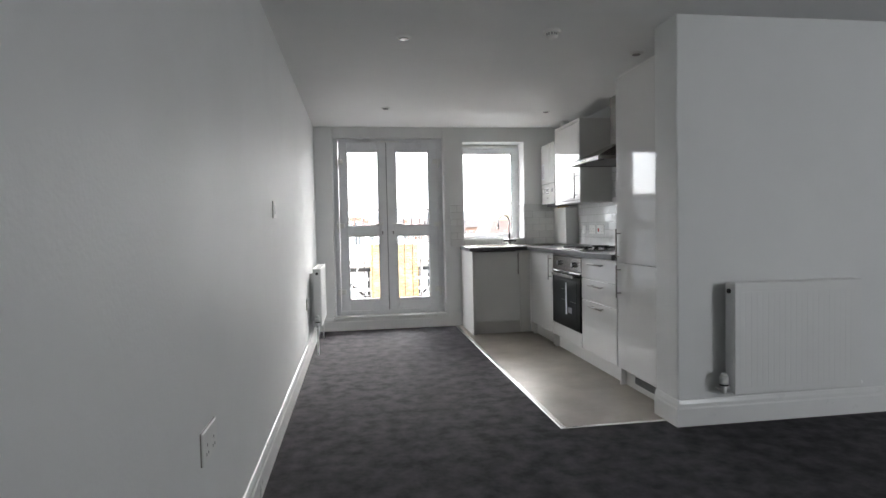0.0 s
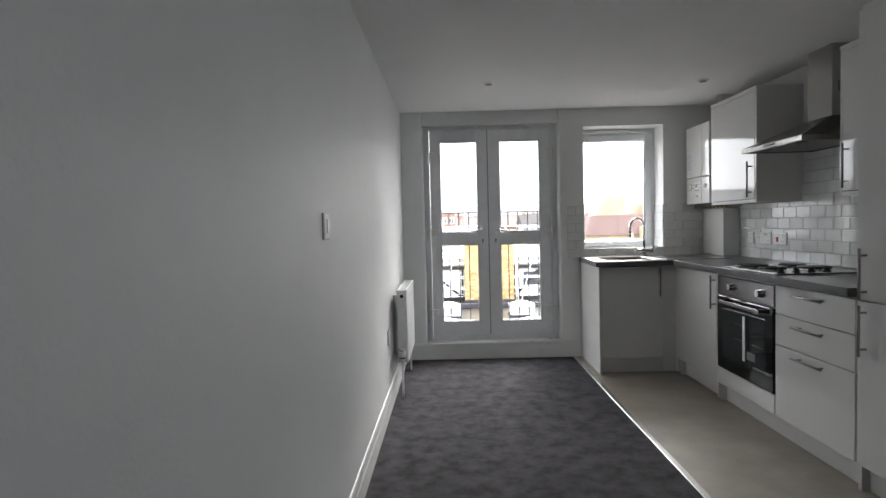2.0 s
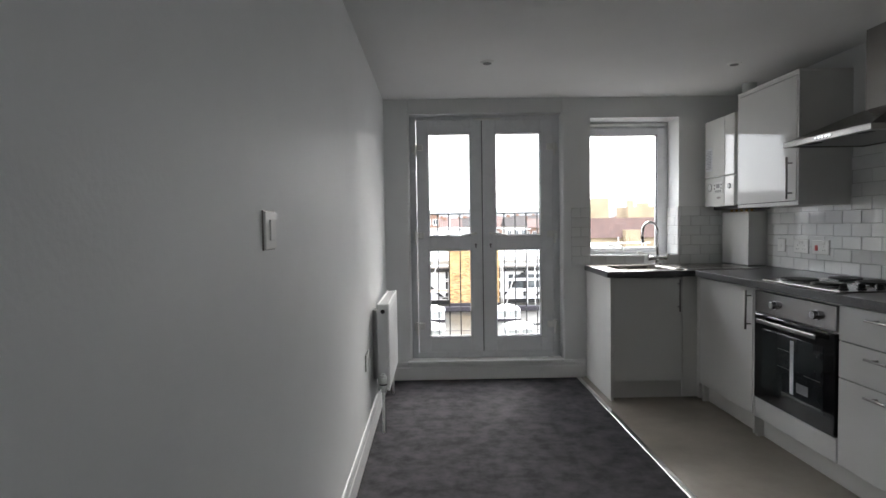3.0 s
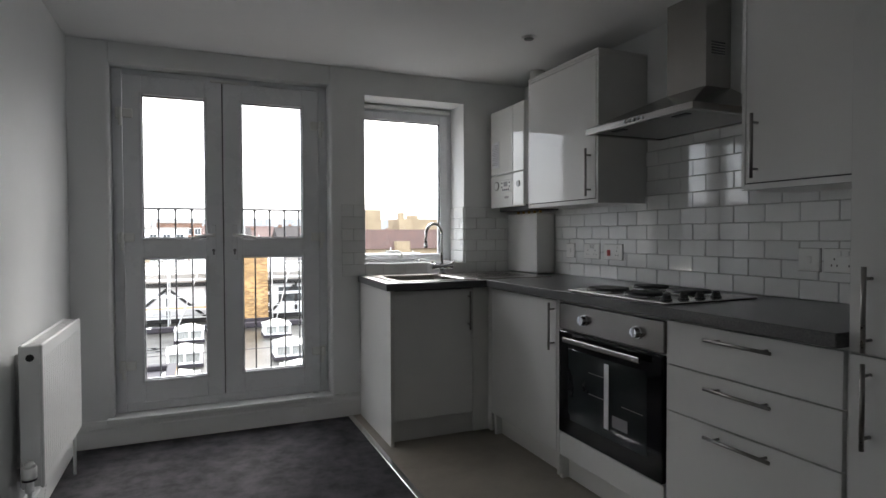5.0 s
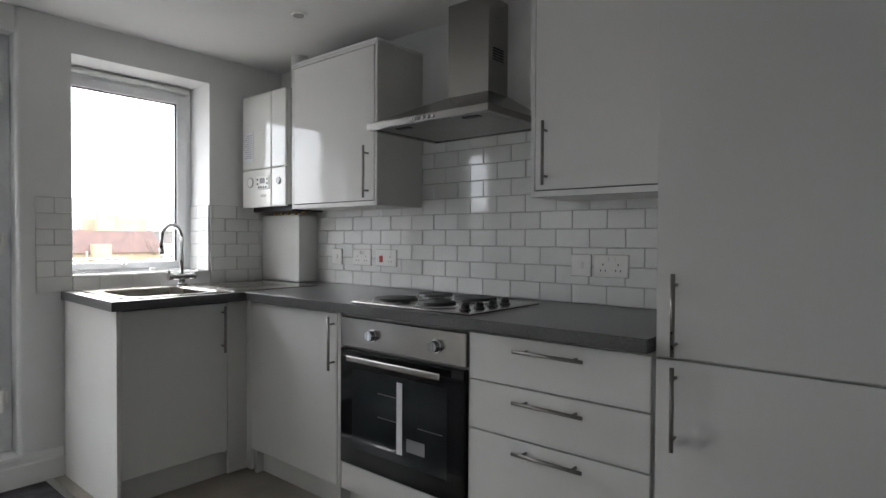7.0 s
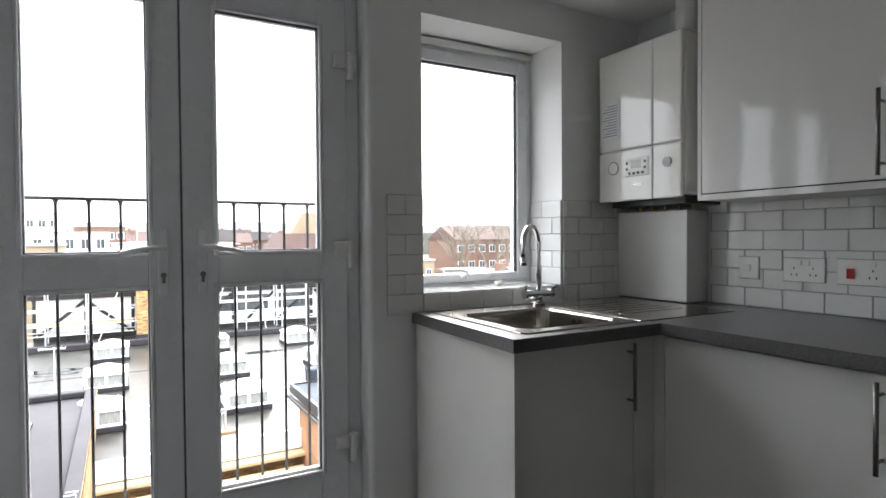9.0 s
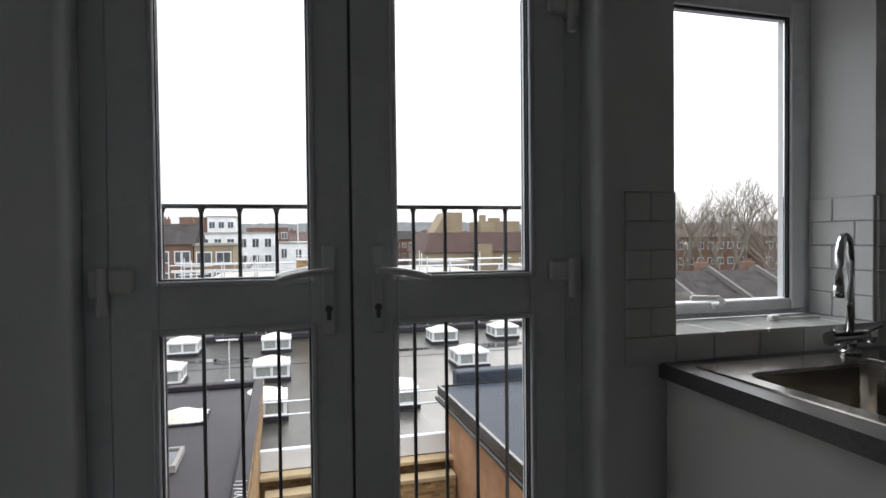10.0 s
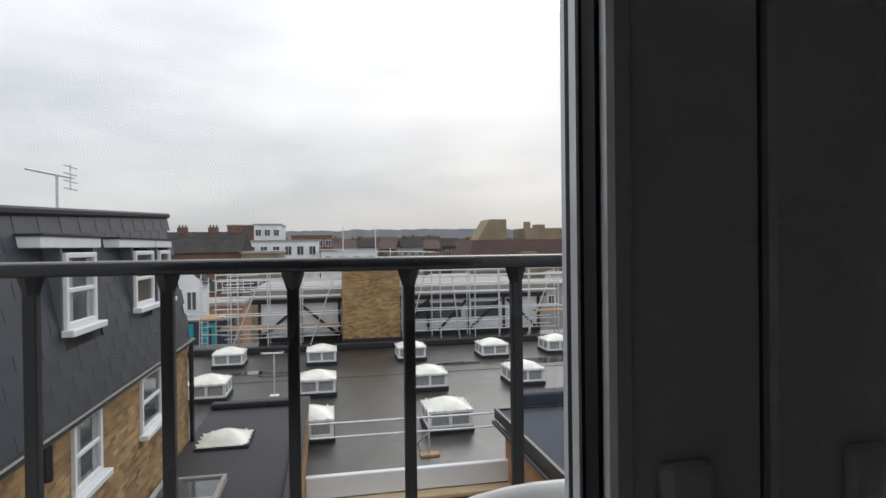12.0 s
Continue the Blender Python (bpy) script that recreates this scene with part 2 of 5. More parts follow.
# distance haze is mixed into this pale blue-grey
HILL = material("haze_tinted_hills", (0.36, 0.375, 0.39), 1.0, second=(0.29, 0.30, 0.315), scale=0.03, spec=0.0)
TEAL = material("turquoise_paint", (0.02, 0.30, 0.40), 0.5, vary=0.2, scale=2)
NAVY = material("dark_cabin_paint", (0.03, 0.05, 0.07), 0.5, vary=0.2, scale=2)


# ---- building helpers ----
def fill(bm, x0, y0, z0, x1, y1, z1, bevel=0.0, segments=1):
    made = bmesh.ops.create_cube(bm, size=1, matrix=Matrix.Translation(((x0 + x1) / 2, (y0 + y1) / 2, (z0 + z1) / 2)) @ Matrix.Diagonal((x1 - x0, y1 - y0, z1 - z0, 1)))
    if bevel:
        edges = list({e for v in made["verts"] for e in v.link_edges})
        bmesh.ops.bevel(bm, geom=edges, offset=bevel, segments=segments, profile=0.5, affect="EDGES")


def rod(bm, a, b, r, n=10, r2=None):
    a, b = Vector(a), Vector(b)
    d = b - a
    m = Matrix.Translation((a + b) / 2) @ d.to_track_quat("Z", "Y").to_matrix().to_4x4()
    bmesh.ops.create_cone(bm, cap_ends=True, segments=n, radius1=r, radius2=r if r2 is None else r2, depth=d.length, matrix=m)


def pipe(bm, points, r, n=10):
    """A bent tube through the points, one ring of faces after another."""
    pts = [Vector(p) for p in points]
    rings = []
    for i, p in enumerate(pts):
        d = (pts[min(i + 1, len(pts) - 1)] - pts[max(i - 1, 0)]).normalized()
        q = d.to_track_quat("Z", "Y")
        rings.append([bm.verts.new(p + q @ Vector((r * math.cos(2 * math.pi * k / n), r * math.sin(2 * math.pi * k / n), 0))) for k in range(n)])
    for u, v in zip(rings, rings[1:]):
        for k in range(n):
            bm.faces.new((u[k], u[(k + 1) % n], v[(k + 1) % n], v[k]))
    bm.faces.new(rings[0][::-1])
    bm.faces.new(rings[-1])


def shape(name, mat, build, smooth=False):
    bm = bmesh.new()
    build(bm)
    bmesh.ops.recalc_face_normals(bm, faces=bm.faces)
    me = bpy.data.meshes.new(name)
    bm.to_mesh(me)
    bm.free()
    me.materials.append(mat)
    if smooth:
        for p in me.polygons:
            p.use_smooth = True
    return new(name, me)


def boxes(name, mat, rows, bevel=0.0, segments=1):
    return shape(name, mat, lambda bm: [fill(bm, *r, bevel, segments) for r in rows])


def thing(name, label, category, at=(0, 0, 0), group="", kind=""):
    ob = new(name)
    ob.empty_display_size = 0.1
    ob.location = at
    return tagged(ob, label, category, group, kind)


def under(parent, *parts):
    """Hang parts, built in world places, under a thing or one of its parts."""
    for p in parts:
        p.parent = parent
        p.matrix_parent_inverse = Matrix.Translation(-parent.location) if parent.type == "EMPTY" else Matrix()
    return parts[0]


def setting(ob, label):
    return tagged(ob, label, kind="structure")


W, H, XB, XW = 7.09, 2.222, 2.80, -0.025   # window wall, ceiling, kitchen back wall, long wall
XF = 2.165                     # cabinet fronts

# ---- rooms ----
carpet_areas = [(-0.15, -2.6, -0.1, 1.5, W, 0), (1.5, -2.6, -0.1, 6.0, 3.70, 0)]
setting(boxes("floor", CARPET, carpet_areas), "dark charcoal mottled cut-pile carpet over the whole room")
setting(boxes("floor_kitchen", VINYL, [(1.5, 3.70, -0.1, XB, W, 0.002)]), "pale beige stone-look vinyl in the kitchen")
setting(boxes("threshold_trim", ALU, [(1.478, 3.695, -0.01, 1.512, W - 0.02, 0.008), (1.478, 3.688, -0.01, 2.10, 3.708, 0.006)], 0.003), "aluminium carpet edging strip")
setting(boxes("ceiling", CEIL, [(-0.15, -2.6, H, 6.15, W + 0.22, H + 0.15)]), "plain white plaster ceiling")
setting(boxes("wall_west", WALL, [(-0.20, -2.6, -0.1, XW, W + 0.22, H)]), "long white painted plaster wall")
setting(boxes("wall_east", WALL, [(6.0, -2.6, -0.1, 6.15, 3.60, H)]), "plain white living-room wall")
setting(boxes("wall_radiator", WALL, [(2.115, 3.60, -0.1, 6.15, 3.83, H)], 0.006), "white wall end beside the kitchen units")
setting(boxes("wall_kitchen", WALL, [(XB, 3.83, -0.1, XB + 0.2, W + 0.22, H)]), "white kitchen back wall")
# the opening is assumed, added out of view for the fill lamp
setting(boxes("wall_south", WALL, [(-0.20, -2.75, -0.1, 5.05, -2.6, H), (5.95, -2.75, -0.1, 6.15, -2.6, H), (5.05, -2.75, -0.1, 5.95, -2.6, 0.85), (5.05, -2.75, 2.05, 5.95, -2.6, H)]), "plain white wall with an added, unseen window opening")
DX0, DX1, DZ0, DZ1 = 0.172, 1.378, 0.15, 2.105     # french door opening
KX0, KX1, KZ0, KZ1 = 1.605, 2.312, 0.972, 2.062   # kitchen window opening
T, TK = W + 0.22, W + 0.295      # the wall is thicker round the kitchen window


def pier(bm, x0, x1, round0, round1, r=0.020):
    """A full-height piece of the window wall, its plaster arrises rounded at the openings."""
    arc = [radians(15 * k) for k in range(7)]
    plan = [(x0, T)]
    plan += [(x0 + r - r * math.cos(a), W + r - r * math.sin(a)) for a in arc] if round0 else [(x0, W)]
    plan += [(x1 - r + r * math.sin(a), W + r - r * math.cos(a)) for a in arc] if round1 else [(x1, W)]
    plan += [(x1, T)]
    lo, hi = ([bm.verts.new((x, y, z)) for x, y in plan] for z in (-0.1, H))
    k = len(plan)
    for i in range(k):
        bm.faces.new((lo[i], lo[(i + 1) % k], hi[(i + 1) % k], hi[i]))
    bm.faces.new(lo)
    bm.faces.new(hi)


def north(bm):
    pier(bm, XW, DX0, False, True)
    pier(bm, DX1, 1.57, True, False)
    for row in ((DX0, W, -0.1, DX1, T, DZ0), (DX0, W, DZ1, DX1, T, H), (1.57, W, -0.1, KX0, TK, H), (KX1, W, -0.1, XB, TK, H),
                (KX0, W, -0.1, KX1, TK, KZ0 - 0.012), (KX0, W, KZ1, KX1, TK, H)):
        fill(bm, *row)


setting(shape("wall_north", WALL, north), "white window wall with french doors")


def skirting(name, along, rows):
    """Torus skirting: a tall board, a step and a rounded cap. Rows: start, end, face, and the side it stands out to."""
    def build(bm):
        for s, e, f, d in rows:
            prof = [(0, 0), (0.014, 0), (0.014, 0.095), (0.010, 0.104), (0.010, 0.122), (0.005, 0.142), (0, 0.146)]
            ends = []
            for a in (s, e):
                ends.append([bm.verts.new((a, f + d * o, z) if along == "x" else (f + d * o, a, z)) for o, z in prof])
            k = len(prof)
            for i in range(k):
                bm.faces.new((ends[0][i], ends[0][(i + 1) % k], ends[1][(i + 1) % k], ends[1][i]))
            bm.faces.new(ends[0])
            bm.faces.new(ends[1][::-1])
    return setting(shape(name, GLOSSW, build), "white gloss moulded skirting board")


skirting("baseboard_west", "y", [(-2.6, W, XW, 1)])
skirting("baseboard_north", "x", [(XW + 0.014, 1.56, W, -1)])
skirting("baseboard_radiator_wall", "x", [(2.115, 6.0, 3.60, -1)])
skirting("baseboard_return", "y", [(3.586, 3.83, 2.115, -1)])


# ---- french doors and window ----
def leaf(name, x0, x1, gx0, gx1, hinge):
    """One glazed door leaf: frame with a mid rail, beads, gaskets, panes, lever handle, hinges."""
    y0, y1 = W + 0.075, W + 0.135
    zb, zt = DZ0 + 0.055, DZ1 - 0.035
    lo, hi = (0.330, 1.026), (1.147, 1.960)
    door = boxes(name, UPVC, [(x0, y0, zb, gx0, y1, zt), (gx1, y0, zb, x1, y1, zt),
                              (gx0, y0, zb, gx1, y1, lo[0]), (gx0, y0, lo[1], gx1, y1, hi[0]), (gx0, y0, hi[1], gx1, y1, zt)], 0.003)
    setting(door, "white plastic-framed glazed french door leaf, closed")
    for z0, z1 in (lo, hi):
        b = 0.014
        under(door, boxes("glazing_bead", BEAD, [(gx0 - b, y0 - 0.007, z0 - b, gx0, y0 + 0.02, z1 + b), (gx1, y0 - 0.007, z0 - b, gx1 + b, y0 + 0.02, z1 + b),
                                                  (gx0, y0 - 0.007, z0 - b, gx1, y0 + 0.02, z0), (gx0, y0 - 0.007, z1, gx1, y0 + 0.02, z1 + b)], 0.003))
        g = 0.0025
        under(door, boxes("gasket", GASKET, [(gx0, y0 + 0.004, z0, gx0 + g, y0 + 0.045, z1), (gx1 - g, y0 + 0.004, z0, gx1, y0 + 0.045, z1),
                                             (gx0 + g, y0 + 0.004, z0, gx1 - g, y0 + 0.036, z0 + g), (gx0 + g, y0 + 0.004, z1 - g, gx1 - g, y0 + 0.036, z1)]))
        e, ys = 0.0042, y0 + 0.026
        under(door, boxes("spacer_bar", BEAD, [(gx0 + g, ys, z0 + g, gx0 + e, ys + 0.009, z1 - g), (gx1 - e, ys, z0 + g, gx1 - g, ys + 0.009, z1 - g),
                                              (gx0 + e, ys, z0 + g, gx1 - e, ys + 0.009, z0 + e), (gx0 + e, ys, z1 - e, gx1 - e, ys + 0.009, z1 - g)]))
        pane = boxes("pane", GLASS, [(gx0 + g, y0 + 0.019, z0 + g, gx1 - g, y0 + 0.025, z1 - g)])
        pane.visible_shadow = False
        under(door, pane)
    s = 1 if hinge < 0 else -1            # side of the handle
    hx = x1 - 0.053 if s > 0 else x0 + 0.058
    plate = boxes("handle_plate", UPVC, [(hx - 0.015, y0 - 0.012, 1.008, hx + 0.015, y0, 1.224)], 0.005, 2)
    under(door, plate)

    def lever(bm):
        for face, way in ((y0, -1), (y1, 1)):
            rod(bm, (hx, face, 1.163), (hx, face + way * 0.045, 1.163), 0.011, 12)
            pts = [(hx - s * d, face + way * (0.045 + 0.012 * math.sin(d * 18)), 1.163 - 0.02 * (d / 0.12) ** 2) for d in (0, 0.02, 0.04, 0.06, 0.08, 0.10, 0.12)]
            pipe(bm, pts, 0.0085, 10)
    under(door, shape("lever_handle", PLASTIC, lever, True))
    def keyhole(bm):
        rod(bm, (hx, y0 - 0.0145, 1.072), (hx, y0 - 0.011, 1.072), 0.009, 14)
        fill(bm, hx - 0.005, y0 - 0.0145, 1.046, hx + 0.005, y0 - 0.011, 1.070, 0.001)
    under(door, shape("keyhole", INK, keyhole))
    ex = x0 if s > 0 else x1
    def hinges(bm):
        for z in (0.42, 1.150, 1.85):
            fill(bm, min(ex, ex + s * 0.052), y0 - 0.018, z - 0.026, max(ex, ex + s * 0.052), y0, z + 0.026, 0.005)
            fill(bm, min(ex - s * 0.001, ex - s * 0.036), y0 - 0.020, z - 0.034, max(ex - s * 0.001, ex - s * 0.036), y0 + 0.016, z + 0.028, 0.005)
            rod(bm, (ex - s * 0.010, y0 - 0.020, z - 0.072), (ex - s * 0.010, y0 - 0.020, z + 0.03), 0.011, 10)
    under(door, shape("hinge", PLASTIC, hinges))
    return door


leaf("door_1", 0.228, 0.749, 0.325, 0.654, -1)
leaf("door_2", 0.756, 1.322, 0.864, 1.218, 1)
fr = boxes("door_frame", UPVC, [(DX0, W + 0.09, DZ0, 0.225, W + 0.16, DZ1), (1.325, W + 0.09, DZ0, DX1, W + 0.16, DZ1),
                                (0.225, W + 0.09, DZ1 - 0.032, 1.325, W + 0.16, DZ1), (0.225, W + 0.09, DZ0, 1.325, W + 0.16, DZ0 + 0.052)], 0.003)
setting(fr, "white plastic door frame")
# added strip; its grey is the shade in the gap between the leaves
under(fr, boxes("meeting_seal", GAPSHADE, [(0.7492, W + 0.083, 0.206, 0.7558, W + 0.13, 2.066)]),
      boxes("trickle_vent", PLASTIC, [(0.69, W + 0.066, 2.066, 0.90, W + 0.09, 2.084)], 0.004))
setting(boxes("door_sill", GLOSSW, [(0.140, W - 0.035, DZ0 - 0.022, 1.385, W + 0.09, DZ0 + 0.004)], 0.006, 2), "white painted timber threshold board")

wy = W + 0.222
win = boxes("window_1", UPVC, [(KX0, wy, KZ0, KX0 + 0.016, wy + 0.055, KZ1), (KX1 - 0.032, wy, KZ0, KX1, wy + 0.055, KZ1),
                               (KX0 + 0.016, wy, KZ1 - 0.05, KX1 - 0.032, wy + 0.055, KZ1), (KX0 + 0.016, wy, KZ0, KX1 - 0.032, wy + 0.055, KZ0 + 0.015)], 0.003)
setting(win, "white plastic casement window over the sink, closed")
sx0, sx1, sz0, sz1 = KX0 + 0.018, KX1 - 0.034, KZ0 + 0.017, KZ1 - 0.052
sash = boxes("sash", UPVC, [(sx0, wy - 0.012, sz0, sx0 + 0.028, wy + 0.05, sz1), (sx1 - 0.058, wy - 0.012, sz0, sx1, wy + 0.05, sz1),
                            (sx0 + 0.028, wy - 0.012, sz1 - 0.055, sx1 - 0.058, wy + 0.05, sz1), (sx0 + 0.028, wy - 0.012, sz0, sx1 - 0.058, wy + 0.05, sz0 + 0.036)], 0.004)
under(win, sash)
under(win, boxes("gasket", GASKET, [(sx1 - 0.064, wy - 0.004, sz0 + 0.036, sx1 - 0.058, wy + 0.010, sz1 - 0.055), (sx0 + 0.028, wy - 0.004, sz1 - 0.061, sx1 - 0.064, wy + 0.010, sz1 - 0.055)]))
wp = boxes("pane", GLASS, [(sx0 + 0.028, wy + 0.012, sz0 + 0.036, sx1 - 0.064, wy + 0.018, sz1 - 0.061)])
wp.visible_shadow = False
under(win, wp)


def catch(bm):
    fill(bm, 1.90, wy - 0.03, 1.000, 1.935, wy - 0.012, 1.023, 0.004)
    pipe(bm, [(1.918, wy - 0.03, 1.013), (1.918, wy - 0.045, 1.028), (1.90, wy - 0.048, 1.040), (1.80, wy - 0.048, 1.044)], 0.009, 8)


under(win, shape("window_handle", PLASTIC, catch, True))
under(win, shape("blind_roll", PLASTIC, lambda bm: rod(bm, (KX0 + 0.01, wy - 0.012, KZ1 - 0.022), (KX1 - 0.02, wy - 0.012, KZ1 - 0.022), 0.016, 14), True))
bolt = thing("window_restrictor", "loose white plastic window stay lying on the sill", "window stay", (2.10, W + 0.10, KZ0 + 0.003))
under(bolt, shape("arm", PLASTIC, lambda bm: (fill(bm, 2.03, W + 0.085, KZ0 + 0.003, 2.20, W + 0.097, KZ0 + 0.013, 0.003), fill(bm, 2.01, W + 0.08, KZ0 + 0.003, 2.045, W + 0.102, KZ0 + 0.021, 0.004))))


# juliet balcony railing
rail = thing("balcony_railing", "black painted steel balcony railing outside the french doors", "railing", (0.78, 7.36, 0.15))
under(rail, shape("top_rail", RAILP, lambda bm: fill(bm, 0.02, 7.344, 1.320, 1.54, 7.378, 1.331, 0.005, 3), True),
      shape("bottom_rail", METALB, lambda bm: fill(bm, 0.02, 7.345, 0.17, 1.54, 7.375, 0.182, 0.002)),
      shape("wall_bracket", METALB, lambda bm: [fill(bm, x, 7.31, z, x + 0.03, 7.36, z + 0.012) for x in (0.03, 1.50) for z in (0.182, 1.306)]))
for i in range(16):
    x = 0.114 + 0.0927 * i

    def bar(bm):
        fill(bm, x - 0.0046, 7.3554, 0.182, x + 0.0046, 7.3646, 1.3205, 0.001)
        rod(bm, (x, 7.36, 1.306), (x, 7.36, 1.3205), 0.005, 8, 0.0095)
    under(rail, shape("baluster", METALB, bar))


# ---- kitchen units ----
def bar_handle(a, b, out):
    """A straight bar on two posts; a, b its ends, out the vector from the door."""
    a, b, out = Vector(a), Vector(b), Vector(out)
    def build(bm):
        rod(bm, a + out, b + out, 0.006, 12)
        for k in (0.14, 0.86):
            p = a.lerp(b, k)
            rod(bm, p, p + out, 0.0048, 8)
    return shape("handle", NICKEL, build, True)


OUT = (-0.032, 0, 0)
ZP, ZD, ZC = 0.125, 0.850, 0.860      # plinth top, door top, worktop underside


def front(name, y0, y1, z0, z1, x=XF):
    return boxes(name, CAB, [(x, y0 + 0.0015, z0 + 0.0015, x + 0.019, y1 - 0.0015, z1 - 0.0015)], 0.0015)


def carcass(y0, y1, z0, z1, x=XF):
    return boxes("body", CARC, [(x + 0.021, y0, z0, XB - 0.002, y1, z1)])


cu = thing("corner_base_unit", "white gloss handled corner base cabinet under the worktop", "cabinet", (2.45, 6.08, 0))
d = front("door", 5.757, 6.41, ZP, ZD)
under(cu, carcass(5.745, W - 0.01, ZP, ZC), d)
under(cu, boxes("filler", CARC, [(XF + 0.002, 5.735, 0.02, XF + 0.02, 5.754, ZC)], 0.001))
under(d, bar_handle((XF, 5.775, 0.612), (XF, 5.775, 0.836), OUT))

su = thing("sink_base_unit", "white gloss sink cabinet with a full-height end panel", "cabinet", (1.85, 6.75, 0))
d = boxes("door", CAB, [(1.585, 6.45, ZP + 0.01, 2.062, 6.469, ZD)], 0.0015)
under(su, boxes("end_panel", CARC, [(1.562, 6.437, 0.003, 1.581, W - 0.022, ZC)], 0.001),
      boxes("body", CARC, [(1.583, 6.471, ZP, 2.18, W - 0.022, 0.735), (1.583, 6.471, 0.735, 1.600, W - 0.022, ZC), (2.10, 6.471, 0.735, 2.18, W - 0.022, ZC)]), d,
      boxes("filler", CARC, [(2.065, 6.452, 0.02, 2.186, 6.470, ZC), (2.166, 6.413, 0.02, 2.184, 6.452, ZC)], 0.001))
under(d, bar_handle((2.035, 6.45, 0.617), (2.035, 6.45, 0.838), (0, -0.032, 0)))

dr = thing("drawer_base_unit", "white gloss three-drawer base cabinet with steel bar handles", "cabinet", (2.45, 4.75, 0))
under(dr, carcass(4.44, 5.065, ZP, ZC))
for z0, z1, zh in ((0.692, ZD, 0.810), (0.525, 0.690, 0.648), (ZP, 0.523, 0.488)):
    d = front("drawer", 4.442, 5.063, z0, z1)
    under(dr, d)
    under(d, bar_handle((XF, 4.630, zh), (XF, 4.868, zh), OUT))

ov = thing("built_in_oven", "built-in electric oven with steel panel and black glass door", "oven", (2.45, 5.40, 0))
OX = XF - 0.004
under(ov, boxes("body", CARC, [(XF + 0.021, 5.07, ZP, XB - 0.002, 5.733, ZC)]),
      boxes("control_panel", STEEL, [(OX, 5.072, 0.722, OX + 0.022, 5.728, 0.842)], 0.003),
      boxes("filler", CAB, [(XF, 5.072, ZP, XF + 0.019, 5.728, 0.235)], 0.0015))
od = boxes("oven_door", BLACKG, [(OX - 0.004, 5.074, 0.240, OX + 0.022, 5.726, 0.714)], 0.004)
under(ov, od)
M_OV = material("oven_window", (0.016, 0.018, 0.019), 0.03, second=(0.022, 0.026, 0.027), scale=5, spec=0.35)
under(od, boxes("inner_window", M_OV, [(OX - 0.0055, 5.15, 0.315, OX - 0.003, 5.65, 0.640)], 0.001),
      boxes("shelf_rail", NICKEL, [(OX - 0.007, 5.40, 0.560, OX - 0.005, 5.50, 0.563), (OX - 0.007, 5.40, 0.468, OX - 0.005, 5.50, 0.471), (OX - 0.007, 5.17, 0.468, OX - 0.005, 5.29, 0.471)]),
      boxes("sticker", PAPER, [(OX - 0.0075, 5.368, 0.352, OX - 0.005, 5.396, 0.622)]),
      boxes("leaflet", INK, [(OX - 0.007, 5.255, 0.372, OX - 0.005, 5.345, 0.420)]))


def oven_bar(bm):
    fill(bm, OX - 0.040, 5.16, 0.672, OX - 0.026, 5.65, 0.696, 0.004, 2)
    for y in (5.19, 5.62):
        fill(bm, OX - 0.028, y - 0.008, 0.676, OX - 0.003, y + 0.008, 0.692, 0.002)


under(od, shape("handle", STEEL, oven_bar))
for y in (5.535, 5.205):
    def knob(bm):
        rod(bm, (OX, y, 0.782), (OX - 0.005, y, 0.782), 0.025, 24)
        rod(bm, (OX - 0.005, y, 0.782), (OX - 0.026, y, 0.782), 0.0215, 24, 0.019)
        fill(bm, OX - 0.030, y - 0.004, 0.764, OX - 0.024, y + 0.004, 0.800, 0.002)
    under(ov, shape("knob", CHROME, knob))
    under(ov, boxes("dial_mark", INK, [(OX - 0.0012, y - 0.001, 0.818, OX + 0.001, y + 0.001, 0.826), (OX - 0.0012, y + 0.03, 0.805, OX + 0.001, y + 0.032, 0.809), (OX - 0.0012, y - 0.032, 0.805, OX + 0.001, y - 0.03, 0.809)]))

fz = thing("tall_fridge_housing", "tall white gloss integrated fridge freezer housing with two doors", "cabinet", (2.45, 4.13, 0))
under(fz, boxes("body", CARC, [(XF + 0.021, 3.833, ZP, XB - 0.002, 4.438, 2.11)], 0.001))
for z0, z1, h0, h1 in ((ZP, 0.848, 0.612, 0.832), (0.851, 2.085, 0.860, 1.076)):
    d = front("door", 3.840, 4.432, z0, z1)
    under(fz, d)
    under(d, bar_handle((XF, 4.378, h0), (XF, 4.378, h1), OUT))

pl = thing("plinth", "white cabinet kickboard standing on the vinyl floor", "plinth", (2.24, 5.0, 0))
under(pl, boxes("board", CARC, [(2.222, 3.84, 0.003, 2.238, 6.515, ZP - 0.002), (1.583, 6.505, 0.003, 2.22, 6.520, ZP - 0.002)], 0.001),
      boxes("support_leg", CARC, [(2.185, 4.425, 0.003, 2.222, 4.445, ZP), (2.185, 5.735, 0.003, 2.222, 5.755, ZP), (2.185, 6.39, 0.003, 2.222, 6.41, ZP)]))
under(pl, shape("vent_grille", BLACKP, lambda bm: [fill(bm, 2.217, 3.88, 0.045 + 0.012 * i, 2.2215, 4.29, 0.053 + 0.012 * i, 0.001) for i in range(4)]))

wt = thing("worktop", "dark grey speckled laminate L-shaped kitchen worktop", "worktop", (2.4, 5.6, ZC))


